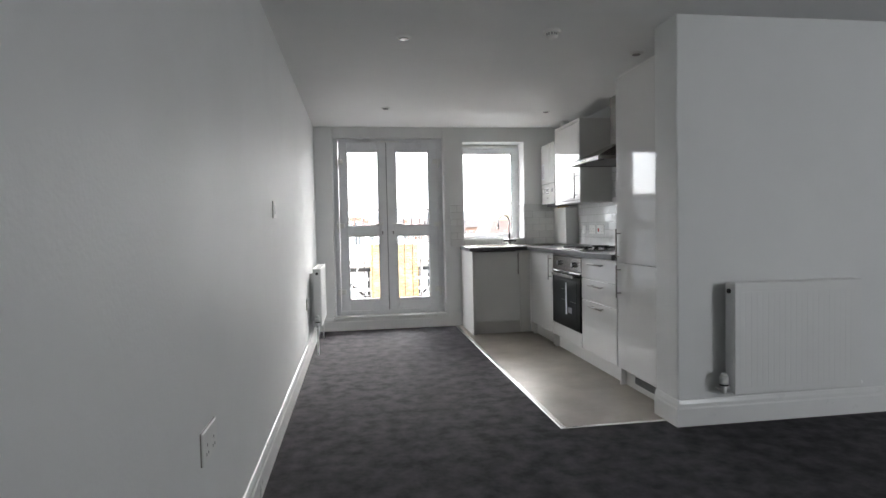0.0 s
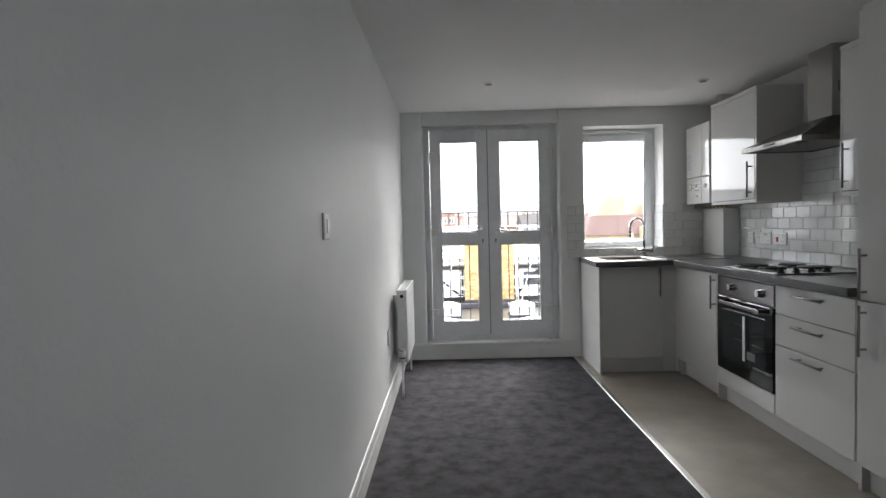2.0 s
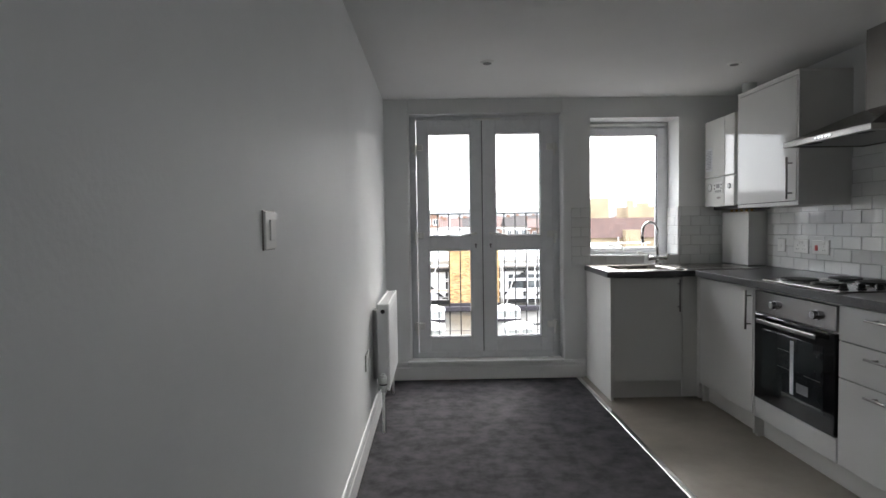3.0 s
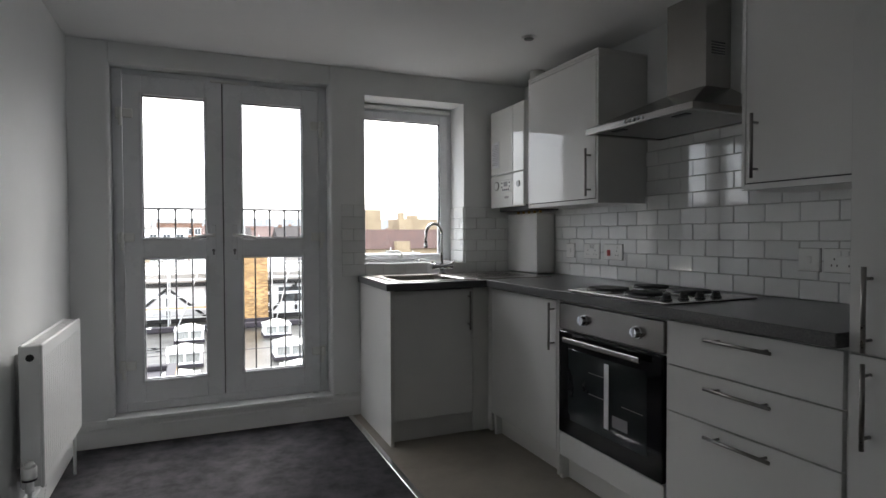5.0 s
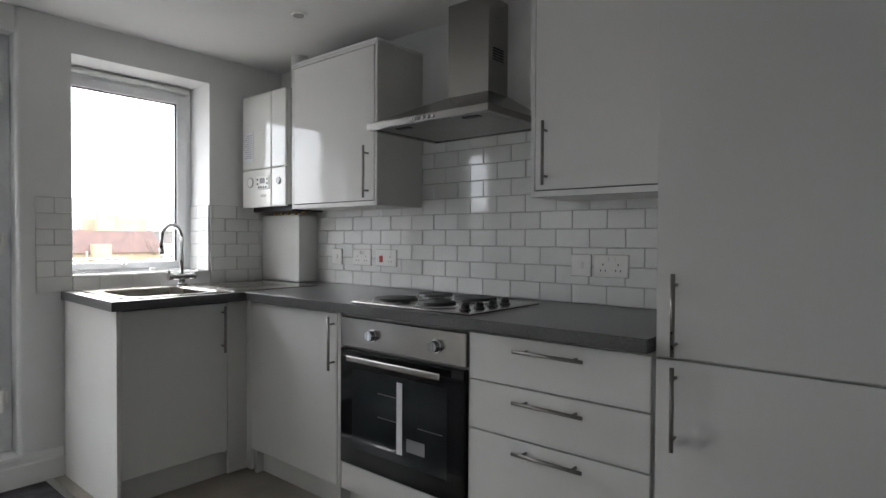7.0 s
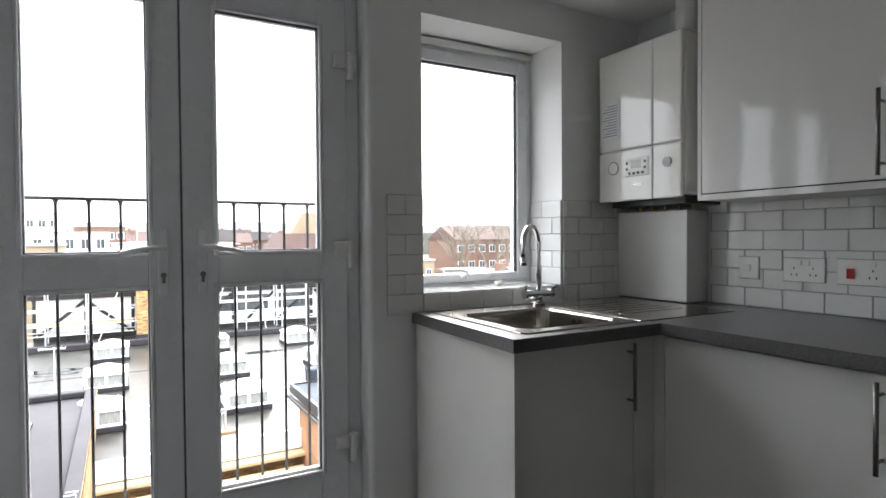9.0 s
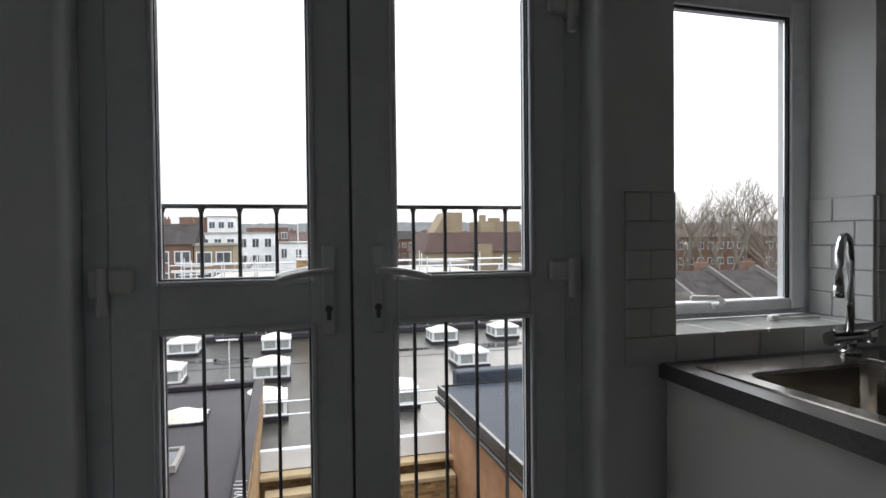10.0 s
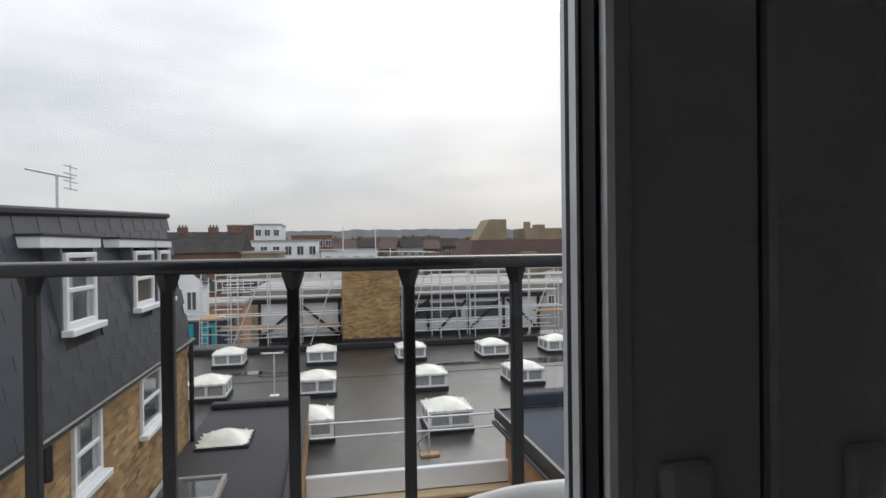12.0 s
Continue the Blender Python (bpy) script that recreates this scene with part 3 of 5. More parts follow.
def top(bm):
    zs = (ZC, 0.900)
    # two slabs leave the hole of the basin open
    slabs = [(2.130, 4.440, XB - 0.001, 6.398), (1.530, 6.398, 1.630, W - 0.001), (1.630, 6.398, 2.082, 6.480), (1.630, 6.925, 2.082, W - 0.001), (2.082, 6.398, XB - 0.001, W - 0.001)]
    for a, b, c, e in slabs:
        fill(bm, a, b, zs[0], c, e, zs[1])
    bmesh.ops.remove_doubles(bm, verts=bm.verts, dist=0.0005)
    for v in bm.verts:      # the end is cut a little out of square
        if abs(v.co.x - 1.530) < 0.001 and v.co.y > 7:
            v.co.x = 1.555


under(wt, shape("slab", WORKTOP, top))
under(wt, boxes("front_edge", WORKTOP, [(2.1265, 4.441, ZC + 0.001, 2.1295, 6.394, 0.8995), (1.5285, 6.3945, ZC + 0.001, 2.1295, 6.3975, 0.8995)], 0.001))

# sink with basin and drainer
sk = thing("inset_sink", "stainless steel inset sink with drainer in the worktop", "sink", (2.05, 6.70, 0.90))


def basin(bm):
    z = 0.9045
    
    def rounded(x0, y0, x1, y1, r, zz, k=5):
        vs = []
        for cx, cy, a in ((x1 - r, y1 - r, 0), (x0 + r, y1 - r, 90), (x0 + r, y0 + r, 180), (x1 - r, y0 + r, 270)):
            for i in range(k + 1):
                t = radians(a + 90 * i / k)
                vs.append(bm.verts.new((cx + r * math.cos(t), cy + r * math.sin(t), zz)))
        return vs
    rim = rounded(1.605, 6.445, 2.090, 7.020, 0.025, z)
    low = rounded(1.603, 6.443, 2.092, 7.022, 0.026, 0.9005)
    lip = rounded(1.645, 6.492, 2.055, 6.905, 0.06, z)
    ins = rounded(1.651, 6.498, 2.049, 6.899, 0.058, z - 0.008)
    bot = rounded(1.668, 6.515, 2.032, 6.882, 0.055, 0.755)
    base = rounded(1.71, 6.56, 1.99, 6.84, 0.04, 0.745)
    for u, v in ((low, rim), (rim, lip), (lip, ins), (ins, bot), (bot, base)):
        k = len(u)
        for i in range(k):
            bm.faces.new((u[i], u[(i + 1) % k], v[(i + 1) % k], v[i]))
    bm.faces.new(base)
    rod(bm, (1.86, 6.70, 0.745), (1.86, 6.70, 0.7475), 0.045, 20)
    rod(bm, (2.030, 6.70, 0.865), (2.042, 6.70, 0.865), 0.018, 14)


under(sk, shape("bowl", SINK, basin, False))


def drainer(bm):
    fill(bm, 2.092, 6.443, 0.9005, 2.60, 7.020, 0.9045, 0.002)
    for i in range(6):
        fill(bm, 2.16, 6.60 + 0.055 * i, 0.9043, 2.50, 6.612 + 0.055 * i, 0.9056, 0.0005)


under(sk, shape("drainer", SINK, drainer))

tp = thing("mixer_tap", "chrome swan-neck kitchen mixer tap behind the sink bowl", "tap", (2.105, 7.000, 0.9045))


def spout(bm):
    rod(bm, (2.105, 7.000, 0.9045), (2.105, 7.000, 0.915), 0.027, 20)
    rod(bm, (2.105, 7.000, 0.915), (2.105, 7.000, 0.955), 0.016, 16)
    pts = [(2.105, 7.000, 0.955), (2.105, 7.000, 1.05), (2.105, 7.000, 1.16)]
    for i in range(1, 10):
        a = math.pi * i / 9
        q = 0.088 * (1 - math.cos(a))
        pts.append((2.105 - q * 0.85, 7.000 - q * 0.52, 1.16 + 0.072 * math.sin(a)))
    e = pts[-1]
    pts += [(e[0], e[1], 1.13), (e[0], e[1], 1.10)]
    pipe(bm, pts, 0.0105, 14)
    rod(bm, (e[0], e[1], 1.105), (e[0], e[1], 1.075), 0.0125, 14)


def levers(bm):
    rod(bm, (2.052, 7.000, 0.951), (2.158, 7.000, 0.951), 0.017, 16)
    for x, s in ((2.052, -1), (2.158, 1)):
        rod(bm, (x, 7.000, 0.951), (x + s * 0.022, 7.000, 0.951), 0.020, 16)
        rod(bm, (x + s * 0.012, 7.000, 0.965), (x + s * 0.030, 6.975, 0.985), 0.006, 8)


under(tp, shape("spout", CHROME, spout, True), shape("valve", CHROME, levers))

# hob
hb = thing("electric_hob", "steel solid-plate electric hob with black knobs", "hob", (2.4, 5.37, 0.90))
under(hb, boxes("plate", STEEL, [(2.170, 5.068, 0.9005, 2.640, 5.675, 0.9085)], 0.004, 2))
for cx, cy, r in ((2.285, 5.53, 0.090), (2.53, 5.53, 0.078), (2.285, 5.31, 0.075), (2.53, 5.31, 0.090)):
    def ring(bm):
        rod(bm, (cx, cy, 0.9085), (cx, cy, 0.913), r + 0.011, 32, r + 0.006)
    def plate(bm):
        rod(bm, (cx, cy, 0.913), (cx, cy, 0.924), r, 32, r - 0.004)
        rod(bm, (cx, cy, 0.924), (cx, cy, 0.9245), r * 0.3, 24)
    rg = shape("hotplate", RING, plate)
    under(hb, rg)
    under(rg, shape("trim_ring", CHROME, ring))
for i in range(4):
    def hk(bm):
        x, y = 2.235 + 0.085 * i, 5.135
        rod(bm, (x, y, 0.9085), (x, y, 0.914), 0.021, 20)
        rod(bm, (x, y, 0.914), (x, y, 0.930), 0.017, 20, 0.015)
        fill(bm, x - 0.016, y - 0.004, 0.926, x + 0.016, y + 0.004, 0.934, 0.002)
    under(hb, shape("knob", BLACKP, hk))


# wall units
XU = 2.483


def wall_unit(y0, y1, z0, z1, hy, h0, h1, label):
    u = thing("wall_unit", label, "cabinet", (2.64, (y0 + y1) / 2, z0), group="wall cabinets")
    f = 0.016
    under(u, boxes("body", CARC, [(XU + 0.012, y0 + 0.001, z0 + 0.001, XB - 0.002, y1 - 0.001, z1 - 0.001)]),
          boxes("surround", CAB, [(XU - 0.002, y0, z0, XU + 0.012, y0 + f, z1), (XU - 0.002, y1 - f, z0, XU + 0.012, y1, z1),
                                  (XU - 0.002, y0 + f, z0, XU + 0.012, y1 - f, z0 + f + 0.006), (XU - 0.002, y0 + f, z1 - f, XU + 0.012, y1 - f, z1)], 0.001),
          # dark sheet paints the shade in the gap round the door
          boxes("shadow_gap", DARK, [(XU + 0.009, y0 + f, z0 + f, XU + 0.0115, y1 - f, z1 - f)]))
    dd = boxes("door", CAB, [(XU - 0.004, y0 + f + 0.004, z0 + f + 0.010, XU + 0.008, y1 - f - 0.004, z1 - f - 0.004)], 0.0015)
    under(u, dd)
    under(dd, bar_handle((XU - 0.004, hy, h0), (XU - 0.004, hy, h1), OUT))
    under(u, boxes("cornice", CARC, [(XU - 0.006, y0 - 0.002, z1, XB - 0.002, y1 + 0.002, z1 + 0.012)], 0.002))
    return u


wall_unit(5.853, 6.520, 1.320, 2.092, 5.912, 1.356, 1.602, "white gloss wall cabinet beside the boiler")
wall_unit(4.440, 5.018, 1.320, 2.092, 4.950, 1.361, 1.594, "white gloss wall cabinet beside the fridge housing")

# extractor
hd = thing("cooker_hood", "brushed steel chimney cooker hood over the hob", "cooker hood", (2.57, 5.44, 1.60))


def canopy(bm):
    y0, y1 = 5.112, 5.762
    def ringv(x, a, b, z):
        return [bm.verts.new(p) for p in ((x, a, z), (x, b, z), (XB - 0.003, b, z), (XB - 0.003, a, z))]
    lo = ringv(2.335, y0, y1, 1.618)
    mid = ringv(2.335, y0, y1, 1.645)
    up = ringv(2.640, 5.330, 5.565, 1.785)
    for u, v in ((lo, mid), (mid, up)):
        for i in range(4):
            bm.faces.new((u[i], u[(i + 1) % 4], v[(i + 1) % 4], v[i]))
    inner = [bm.verts.new(p) for p in ((2.36, y0 + 0.025, 1.618), (2.36, y1 - 0.025, 1.618), (XB - 0.02, y1 - 0.025, 1.618), (XB - 0.02, y0 + 0.025, 1.618))]
    deep = [bm.verts.new((v.co.x, v.co.y, 1.628)) for v in inner]
    for i in range(4):
        bm.faces.new((lo[i], lo[(i + 1) % 4], inner[(i + 1) % 4], inner[i]))
        bm.faces.new((inner[i], inner[(i + 1) % 4], deep[(i + 1) % 4], deep[i]))
    bm.faces.new(up)


def flue(bm):
    fill(bm, 2.645, 5.335, 1.780, XB - 0.003, 5.56, H - 0.019, 0.002)


M_FILT = material("hood_filter", (0.42, 0.42, 0.41), 0.4, metal=0.9, vary=0.2, scale=80)
under(hd, shape("canopy", STEEL, canopy), shape("chimney", STEEL, flue),
      boxes("filter", M_FILT, [(2.365, 5.14, 1.6245, XB - 0.025, 5.735, 1.6275)]),
      boxes("lamp_cover", BLACKP, [(2.40, 5.205, 1.620, 2.43, 5.285, 1.624), (2.40, 5.575, 1.620, 2.43, 5.655, 1.624)], 0.001),
      boxes("vent_slots", BLACKP, [(2.68, 5.3335, 1.93 + 0.012 * i, 2.76, 5.3345, 1.936 + 0.012 * i) for i in range(5)]),
      shape("button", CHROME, lambda bm: [rod(bm, (2.335, 5.38 + 0.026 * i, 1.632), (2.330, 5.38 + 0.026 * i, 1.632), 0.007, 12) for i in range(5)]))
hd.location.z += 0.018

# boiler
bl = thing("combi_boiler", "white wall-hung gas boiler with control panel", "boiler", (2.65, 6.82, 1.34))
under(bl, boxes("casing", BOILERW, [(2.515, 6.603, 1.352, XB - 0.002, 7.052, 2.005)], 0.012, 3))
under(bl, boxes("upper_front", BOILERW, [(2.500, 6.748, 1.566, 2.520, 7.050, 2.003), (2.500, 6.605, 1.566, 2.520, 6.7465, 2.003)], 0.008, 3))
under(bl, boxes("lower_front", BOILERW, [(2.500, 6.748, 1.342, 2.520, 7.050, 1.562), (2.500, 6.605, 1.342, 2.520, 6.7465, 1.562)], 0.008, 3))
pn = boxes("control_panel", PLASTIC, [(2.496, 6.766, 1.444, 2.503, 6.894, 1.524)], 0.004, 2)
under(bl, pn)
under(pn, boxes("display", LENSM, [(2.4945, 6.806, 1.480, 2.498, 6.856, 1.510)]),
      shape("button", BLACKP, lambda bm: [rod(bm, (2.497, y, z), (2.4935, y, z), 0.006, 10) for y, z in ((6.880, 1.503), (6.880, 1.478), (6.782, 1.503), (6.782, 1.478), (6.866, 1.458), (6.842, 1.458), (6.818, 1.458), (6.794, 1.458))]),
      shape("badge", NICKEL, lambda bm: bmesh.ops.create_cone(bm, cap_ends=True, segments=24, radius1=0.5, radius2=0.5, depth=1, matrix=Matrix.Translation((2.4995, 6.826, 1.408)) @ Matrix.Rotation(radians(90), 4, "Y") @ Matrix.Diagonal((0.017, 0.056, 0.003, 1)))))
under(bl, shape("gauge", NICKEL, lambda bm: rod(bm, (2.500, 6.960, 1.490), (2.4965, 6.960, 1.490), 0.030, 28)), shape("gauge_face", PLASTIC, lambda bm: rod(bm, (2.4966, 6.960, 1.490), (2.495, 6.960, 1.490), 0.025, 28)), shape("pressure_dial", LENSM, lambda bm: rod(bm, (2.500, 6.672, 1.487), (2.494, 6.672, 1.487), 0.020, 24)),
      boxes("instruction_sheet", PAPER, [(2.4965, 6.925, 1.615, 2.4985, 7.030, 1.790)]),
      boxes("printed_line", INK, [(2.4955, 6.935, 1.635 + 0.012 * i, 2.4967, 7.018 - 0.012 * (i % 3), 1.638 + 0.012 * i) for i in range(12)]),
      shape("flue_pipe", PLASTIC, lambda bm: (rod(bm, (2.66, 6.70, 2.005), (2.66, 6.70, H - 0.001), 0.048, 24), rod(bm, (2.66, 6.70, 2.005), (2.66, 6.70, 2.03), 0.056, 24)), True),
      boxes("connection_box", BLACKP, [(2.56, 6.63, 1.318, 2.78, 7.03, 1.352)], 0.004),
      shape("valve", material("brass", (0.5, 0.33, 0.12), 0.3, metal=1, vary=0.2, scale=40), lambda bm: [rod(bm, (2.67, 6.68 + 0.07 * i, 1.302), (2.67, 6.68 + 0.07 * i, 1.335), 0.009, 8) for i in range(5)]))
bxp = thing("pipe_boxing", "white painted boxed-in pipes standing on the worktop", "pipe boxing", (2.73, 6.88, 0.90))
under(bxp, boxes("panel", GLOSSW, [(2.658, 6.702, 0.9046, XB - 0.002, W - 0.002, 1.300)], 0.003))


# ---- sockets and switches ----
def plate_on(axis, at, u0, u1, z0, z1, name, label, cat, holes=(), rocker=(), red=False):
    """A wall plate with its rockers and pin holes. axis: the wall's normal."""
    t = thing(name, label, cat, ((at, (u0 + u1) / 2, z0) if axis != "y" else ((u0 + u1) / 2, at, z0)))
    s = 1 if axis == "x" else -1
    def slab(nm, mat, a, b, c, e, d0, d1, bev=0.0):
        lo, hi = sorted((at + s * d0, at + s * d1))
        return boxes(nm, mat, [(lo, a, c, hi, b, e)], bev)
    # grey border added to draw the shadow line round the plate
    under(t, slab("rim", NICKEL, u0 - 0.002, u1 + 0.002, z0 - 0.002, z1 + 0.002, 0.0003, 0.004))
    under(t, slab("plate", PLASTIC, u0, u1, z0, z1, 0.0005, 0.009, 0.002))
    for a, b, c, e in rocker:
        under(t, slab("rocker", RED if red else PLASTIC, a, b, c, e, 0.009, 0.013, 0.001))
        red = False
    for a, c in holes:
        under(t, slab("pin_hole", DARK, a - 0.002, a + 0.002, c - 0.004, c + 0.004, 0.0088, 0.0094))
    return t


TF = XB - 0.008   # face of the tiles
def pins(y, z):
    return [(y, z + 0.014), (y - 0.010, z - 0.010), (y + 0.010, z - 0.010)]


plate_on("-x", TF, 6.468, 6.552, 1.014, 1.102, "fused_spur", "white plastic single wall switch on tiles", "switch", rocker=[(6.500, 6.520, 1.045, 1.07)])
for y0, y1, lab in ((6.222, 6.370, "white twin wall socket on the tiles"), (4.762, 4.905, "white twin wall socket beside the fridge housing")):
    m = (y0 + y1) / 2
    plate_on("-x", TF, y0, y1, 1.014, 1.102, "wall_socket", lab, "socket", holes=pins(y0 + 0.04, 1.05) + pins(y1 - 0.04, 1.05), rocker=[(m - 0.022, m - 0.006, 1.075, 1.094), (m + 0.006, m + 0.022, 1.075, 1.094)])
plate_on("-x", TF, 6.025, 6.182, 1.014, 1.102, "cooker_switch", "white cooker control plate with red rocker", "switch", holes=pins(6.070, 1.05), rocker=[(6.125, 6.150, 1.035, 1.070), (6.06, 6.08, 1.078, 1.094)], red=True)
plate_on("-x", TF, 4.918, 5.005, 1.014, 1.102, "wall_switch", "white single wall switch over the drawers", "switch", rocker=[(4.952, 4.972, 1.045, 1.072)])
plate_on("x", XW, 3.835, 3.920, 1.180, 1.267, "light_switch", "white single light switch on the long wall", "switch", rocker=[(3.862, 3.893, 1.200, 1.248)])
plate_on("x", XW, 2.340, 2.490, 0.478, 0.566, "wall_socket", "white twin socket low on the long wall", "socket", holes=pins(2.380, 0.51) + pins(2.450, 0.51))
plate_on("x", XW, 5.640, 5.780, 0.440, 0.527, "wall_socket", "white low socket beside the radiator", "socket")


# ---- radiators ----
def radiator(along, u0, u1, back, z0, z1, s, label, valve_at, into_wall=False):
    """A double panel radiator with grille, end covers, thermostatic valve and tails. along: the axis it runs on; s: the way it faces."""
    def P(u, d, z):
        return (u, back + s * d, z) if along == "x" else (back + s * d, u, z)
    def box3(bm, a, b, d0, d1, c, e, bev=0.0):
        p, q = P(a, d0, c), P(b, d1, e)
        fill(bm, *(min(i, j) for i, j in zip(p, q)), *(max(i, j) for i, j in zip(p, q)), bev)
    t = thing("radiator", label, "radiator", P((u0 + u1) / 2, 0.05, z0), group="radiators")
    def front_panel(bm):
        box3(bm, u0, u1, 0.094, 0.108, z0, z1, 0.005)
        n = int((u1 - u0 - 0.06) / 0.0333)
        for i in range(n):
            c = u0 + 0.045 + i * 0.0333
            box3(bm, c - 0.013, c + 0.013, 0.1075, 0.1085, z0 + 0.04, z1 - 0.05, 0.0004)
    under(t, shape("front_panel", RADI, front_panel), shape("back_panel", RADI, lambda bm: box3(bm, u0, u1, 0.035, 0.050, z0, z1, 0.005)),
          shape("end_cover", RADI, lambda bm: [box3(bm, a, a + 0.006, 0.036, 0.100, z0 + 0.01, z1 - 0.004, 0.002) for a in (u0 - 0.004, u1 - 0.002)]),
          shape("top_grille", RADI, lambda bm: [box3(bm, u0 + 0.01 + i * 0.02, u0 + 0.022 + i * 0.02, 0.048, 0.096, z1 - 0.012, z1 - 0.004) for i in range(int((u1 - u0 - 0.02) / 0.02))]),
          shape("wall_bracket", RADI, lambda bm: [box3(bm, a, a + 0.03, 0.0, 0.037, z0 + 0.05, z1 - 0.05) for a in (u0 + 0.1, u1 - 0.13)]))
    e, w = (u0, -1) if valve_at < 0 else (u1, 1)
    vz = z0 + 0.035
    def tail(bm):
        rod(bm, P(e, 0.07, vz), P(e + w * 0.045, 0.07, vz), 0.010, 10)
        rod(bm, P(e + w * 0.035, 0.07, vz - 0.03), P(e + w * 0.035, 0.07, vz + 0.015), 0.014, 12)
        if into_wall:
            rod(bm, P(e + w * 0.035, 0.0, vz - 0.022), P(e + w * 0.035, 0.07, vz - 0.022), 0.0075, 10)
        else:
            rod(bm, P(e + w * 0.035, 0.07, 0.0), P(e + w * 0.035, 0.07, vz - 0.02), 0.0075, 10)
    def far_tail(bm):
        o, v = (u1, 1) if valve_at < 0 else (u0, -1)
        rod(bm, P(o - v * 0.02, 0.07, vz - 0.02), P(o + v * 0.035, 0.07, vz - 0.02), 0.009, 10)
        rod(bm, P(o + v * 0.03, 0.0 if into_wall else 0.07, vz - 0.02 if into_wall else 0.0), P(o + v * 0.03, 0.07, vz - 0.02 if into_wall else vz), 0.0075, 10)
    under(t, shape("pipe_tail", GLOSSW, tail, True), shape("pipe_tail", GLOSSW, far_tail, True))
    head = shape("thermostat_head", PLASTIC, lambda bm: (rod(bm, P(e + w * 0.035, 0.07, vz + 0.015), P(e + w * 0.035, 0.07, vz + 0.06), 0.023, 18), rod(bm, P(e + w * 0.035, 0.07, vz + 0.06), P(e + w * 0.035, 0.07, vz + 0.078), 0.021, 18, 0.013)), True)
    under(t, head)
    under(head, shape("valve_collar", BLACKP, lambda bm: rod(bm, P(e + w * 0.035, 0.07, vz + 0.012), P(e + w * 0.035, 0.07, vz + 0.020), 0.0235, 18)))
    under(t, shape("bleed_plug", BLACKP, lambda bm: rod(bm, P(e, 0.072, z1 - 0.045), P(e + w * 0.012, 0.072, z1 - 0.045), 0.013, 12)))
    return t


radiator("y", 5.96, 6.70, XW, 0.240, 0.766, 1, "white double panel radiator on the long wall", -1)
radiator("x", 2.375, 3.145, 3.60, 0.185, 0.785, -1, "white double panel radiator beside the kitchen", -1, True)

# ---- ceiling fittings ----
def spotlight(x, y):
    s = thing("downlight", "small round recessed ceiling downlight, off", "downlight", (x, y, H), group="ceiling downlights")
    def ring(bm):
        rod(bm, (x, y, H - 0.009), (x, y, H - 0.0005), 0.036, 28, 0.043)
    under(s, shape("bezel", PLASTIC, ring))
    under(s, shape("lens", LENSM, lambda bm: rod(bm, (x, y, H - 0.013), (x, y, H - 0.008), 0.025, 24, 0.027)))


for x, y in ((0.71, 4.107), (0.70, 6.075), (2.262, 6.16), (2.245, 4.29)):
    spotlight(x, y)
sd = thing("smoke_detector", "round white ceiling smoke detector with clear collar", "smoke detector", (1.541, 3.922, H))
under(sd, shape("base", PLASTIC, lambda bm: rod(bm, (1.541, 3.922, H - 0.016), (1.541, 3.922, H - 0.0005), 0.047, 28, 0.05)),
      shape("chamber", LENSM, lambda bm: [rod(bm, (1.541 + 0.028 * math.cos(a), 3.922 + 0.028 * math.sin(a), H - 0.032), (1.541 + 0.028 * math.cos(a), 3.922 + 0.028 * math.sin(a), H - 0.016), 0.004, 6) for a in (i * math.pi / 5 for i in range(10))]),
      shape("cap", PLASTIC, lambda bm: rod(bm, (1.541, 3.922, H - 0.046), (1.541, 3.922, H - 0.032), 0.024, 24, 0.036)))

# ---- outside: ground and distance ----
G = -9.0
setting(boxes("ground", EARTH, [(-2500, 7.4, G - 1, 2500, 2600, G)]), "open ground of the town reaching the horizon")
setting(boxes("road", TARMAC, [(18, 26, G, 140, 38, G + 0.02)]), "wet tarmac side street")


def ridge(name, mat, y, x0, x1, step, base, rise, label, seed, depth=30):
    """A long low skyline of wooded land, uneven at its top."""
    rnd = random.Random(seed)
    n = int((x1 - x0) / step)
    def build(bm):
        prev = None
        for i in range(n + 1):
            x = x0 + i * step
            z = base + rise * (0.55 + 0.22 * noise.noise((x * 0.0022, seed, 0)) + 0.05 * noise.noise((x * 0.02, seed, 3))) + rnd.uniform(0, rise * 0.05)
            cur = [bm.verts.new((x, y, G)), bm.verts.new((x, y + rnd.uniform(-2, 2), z)), bm.verts.new((x, y + depth, G))]
            if prev:
                bm.faces.new((prev[0], cur[0], cur[1], prev[1]))
                bm.faces.new((prev[1], cur[1], cur[2], prev[2]))
            prev = cur
    return tagged(shape(name, mat, build), label, kind="structure")


ridge("backdrop_hills", HILL, 1500, -2200, 2200, 9, 6, 62, "wooded hills on the horizon, distance haze in their colour", 3, 200)
ridge("backdrop_woods", WOOD, 620, -900, 1200, 4, -8, 24, "distant dark tree line", 5, 60)
ridge("backdrop_suburb", WOOD, 330, -420, 700, 2.5, -9, 12, "distant winter trees among houses", 8, 40)


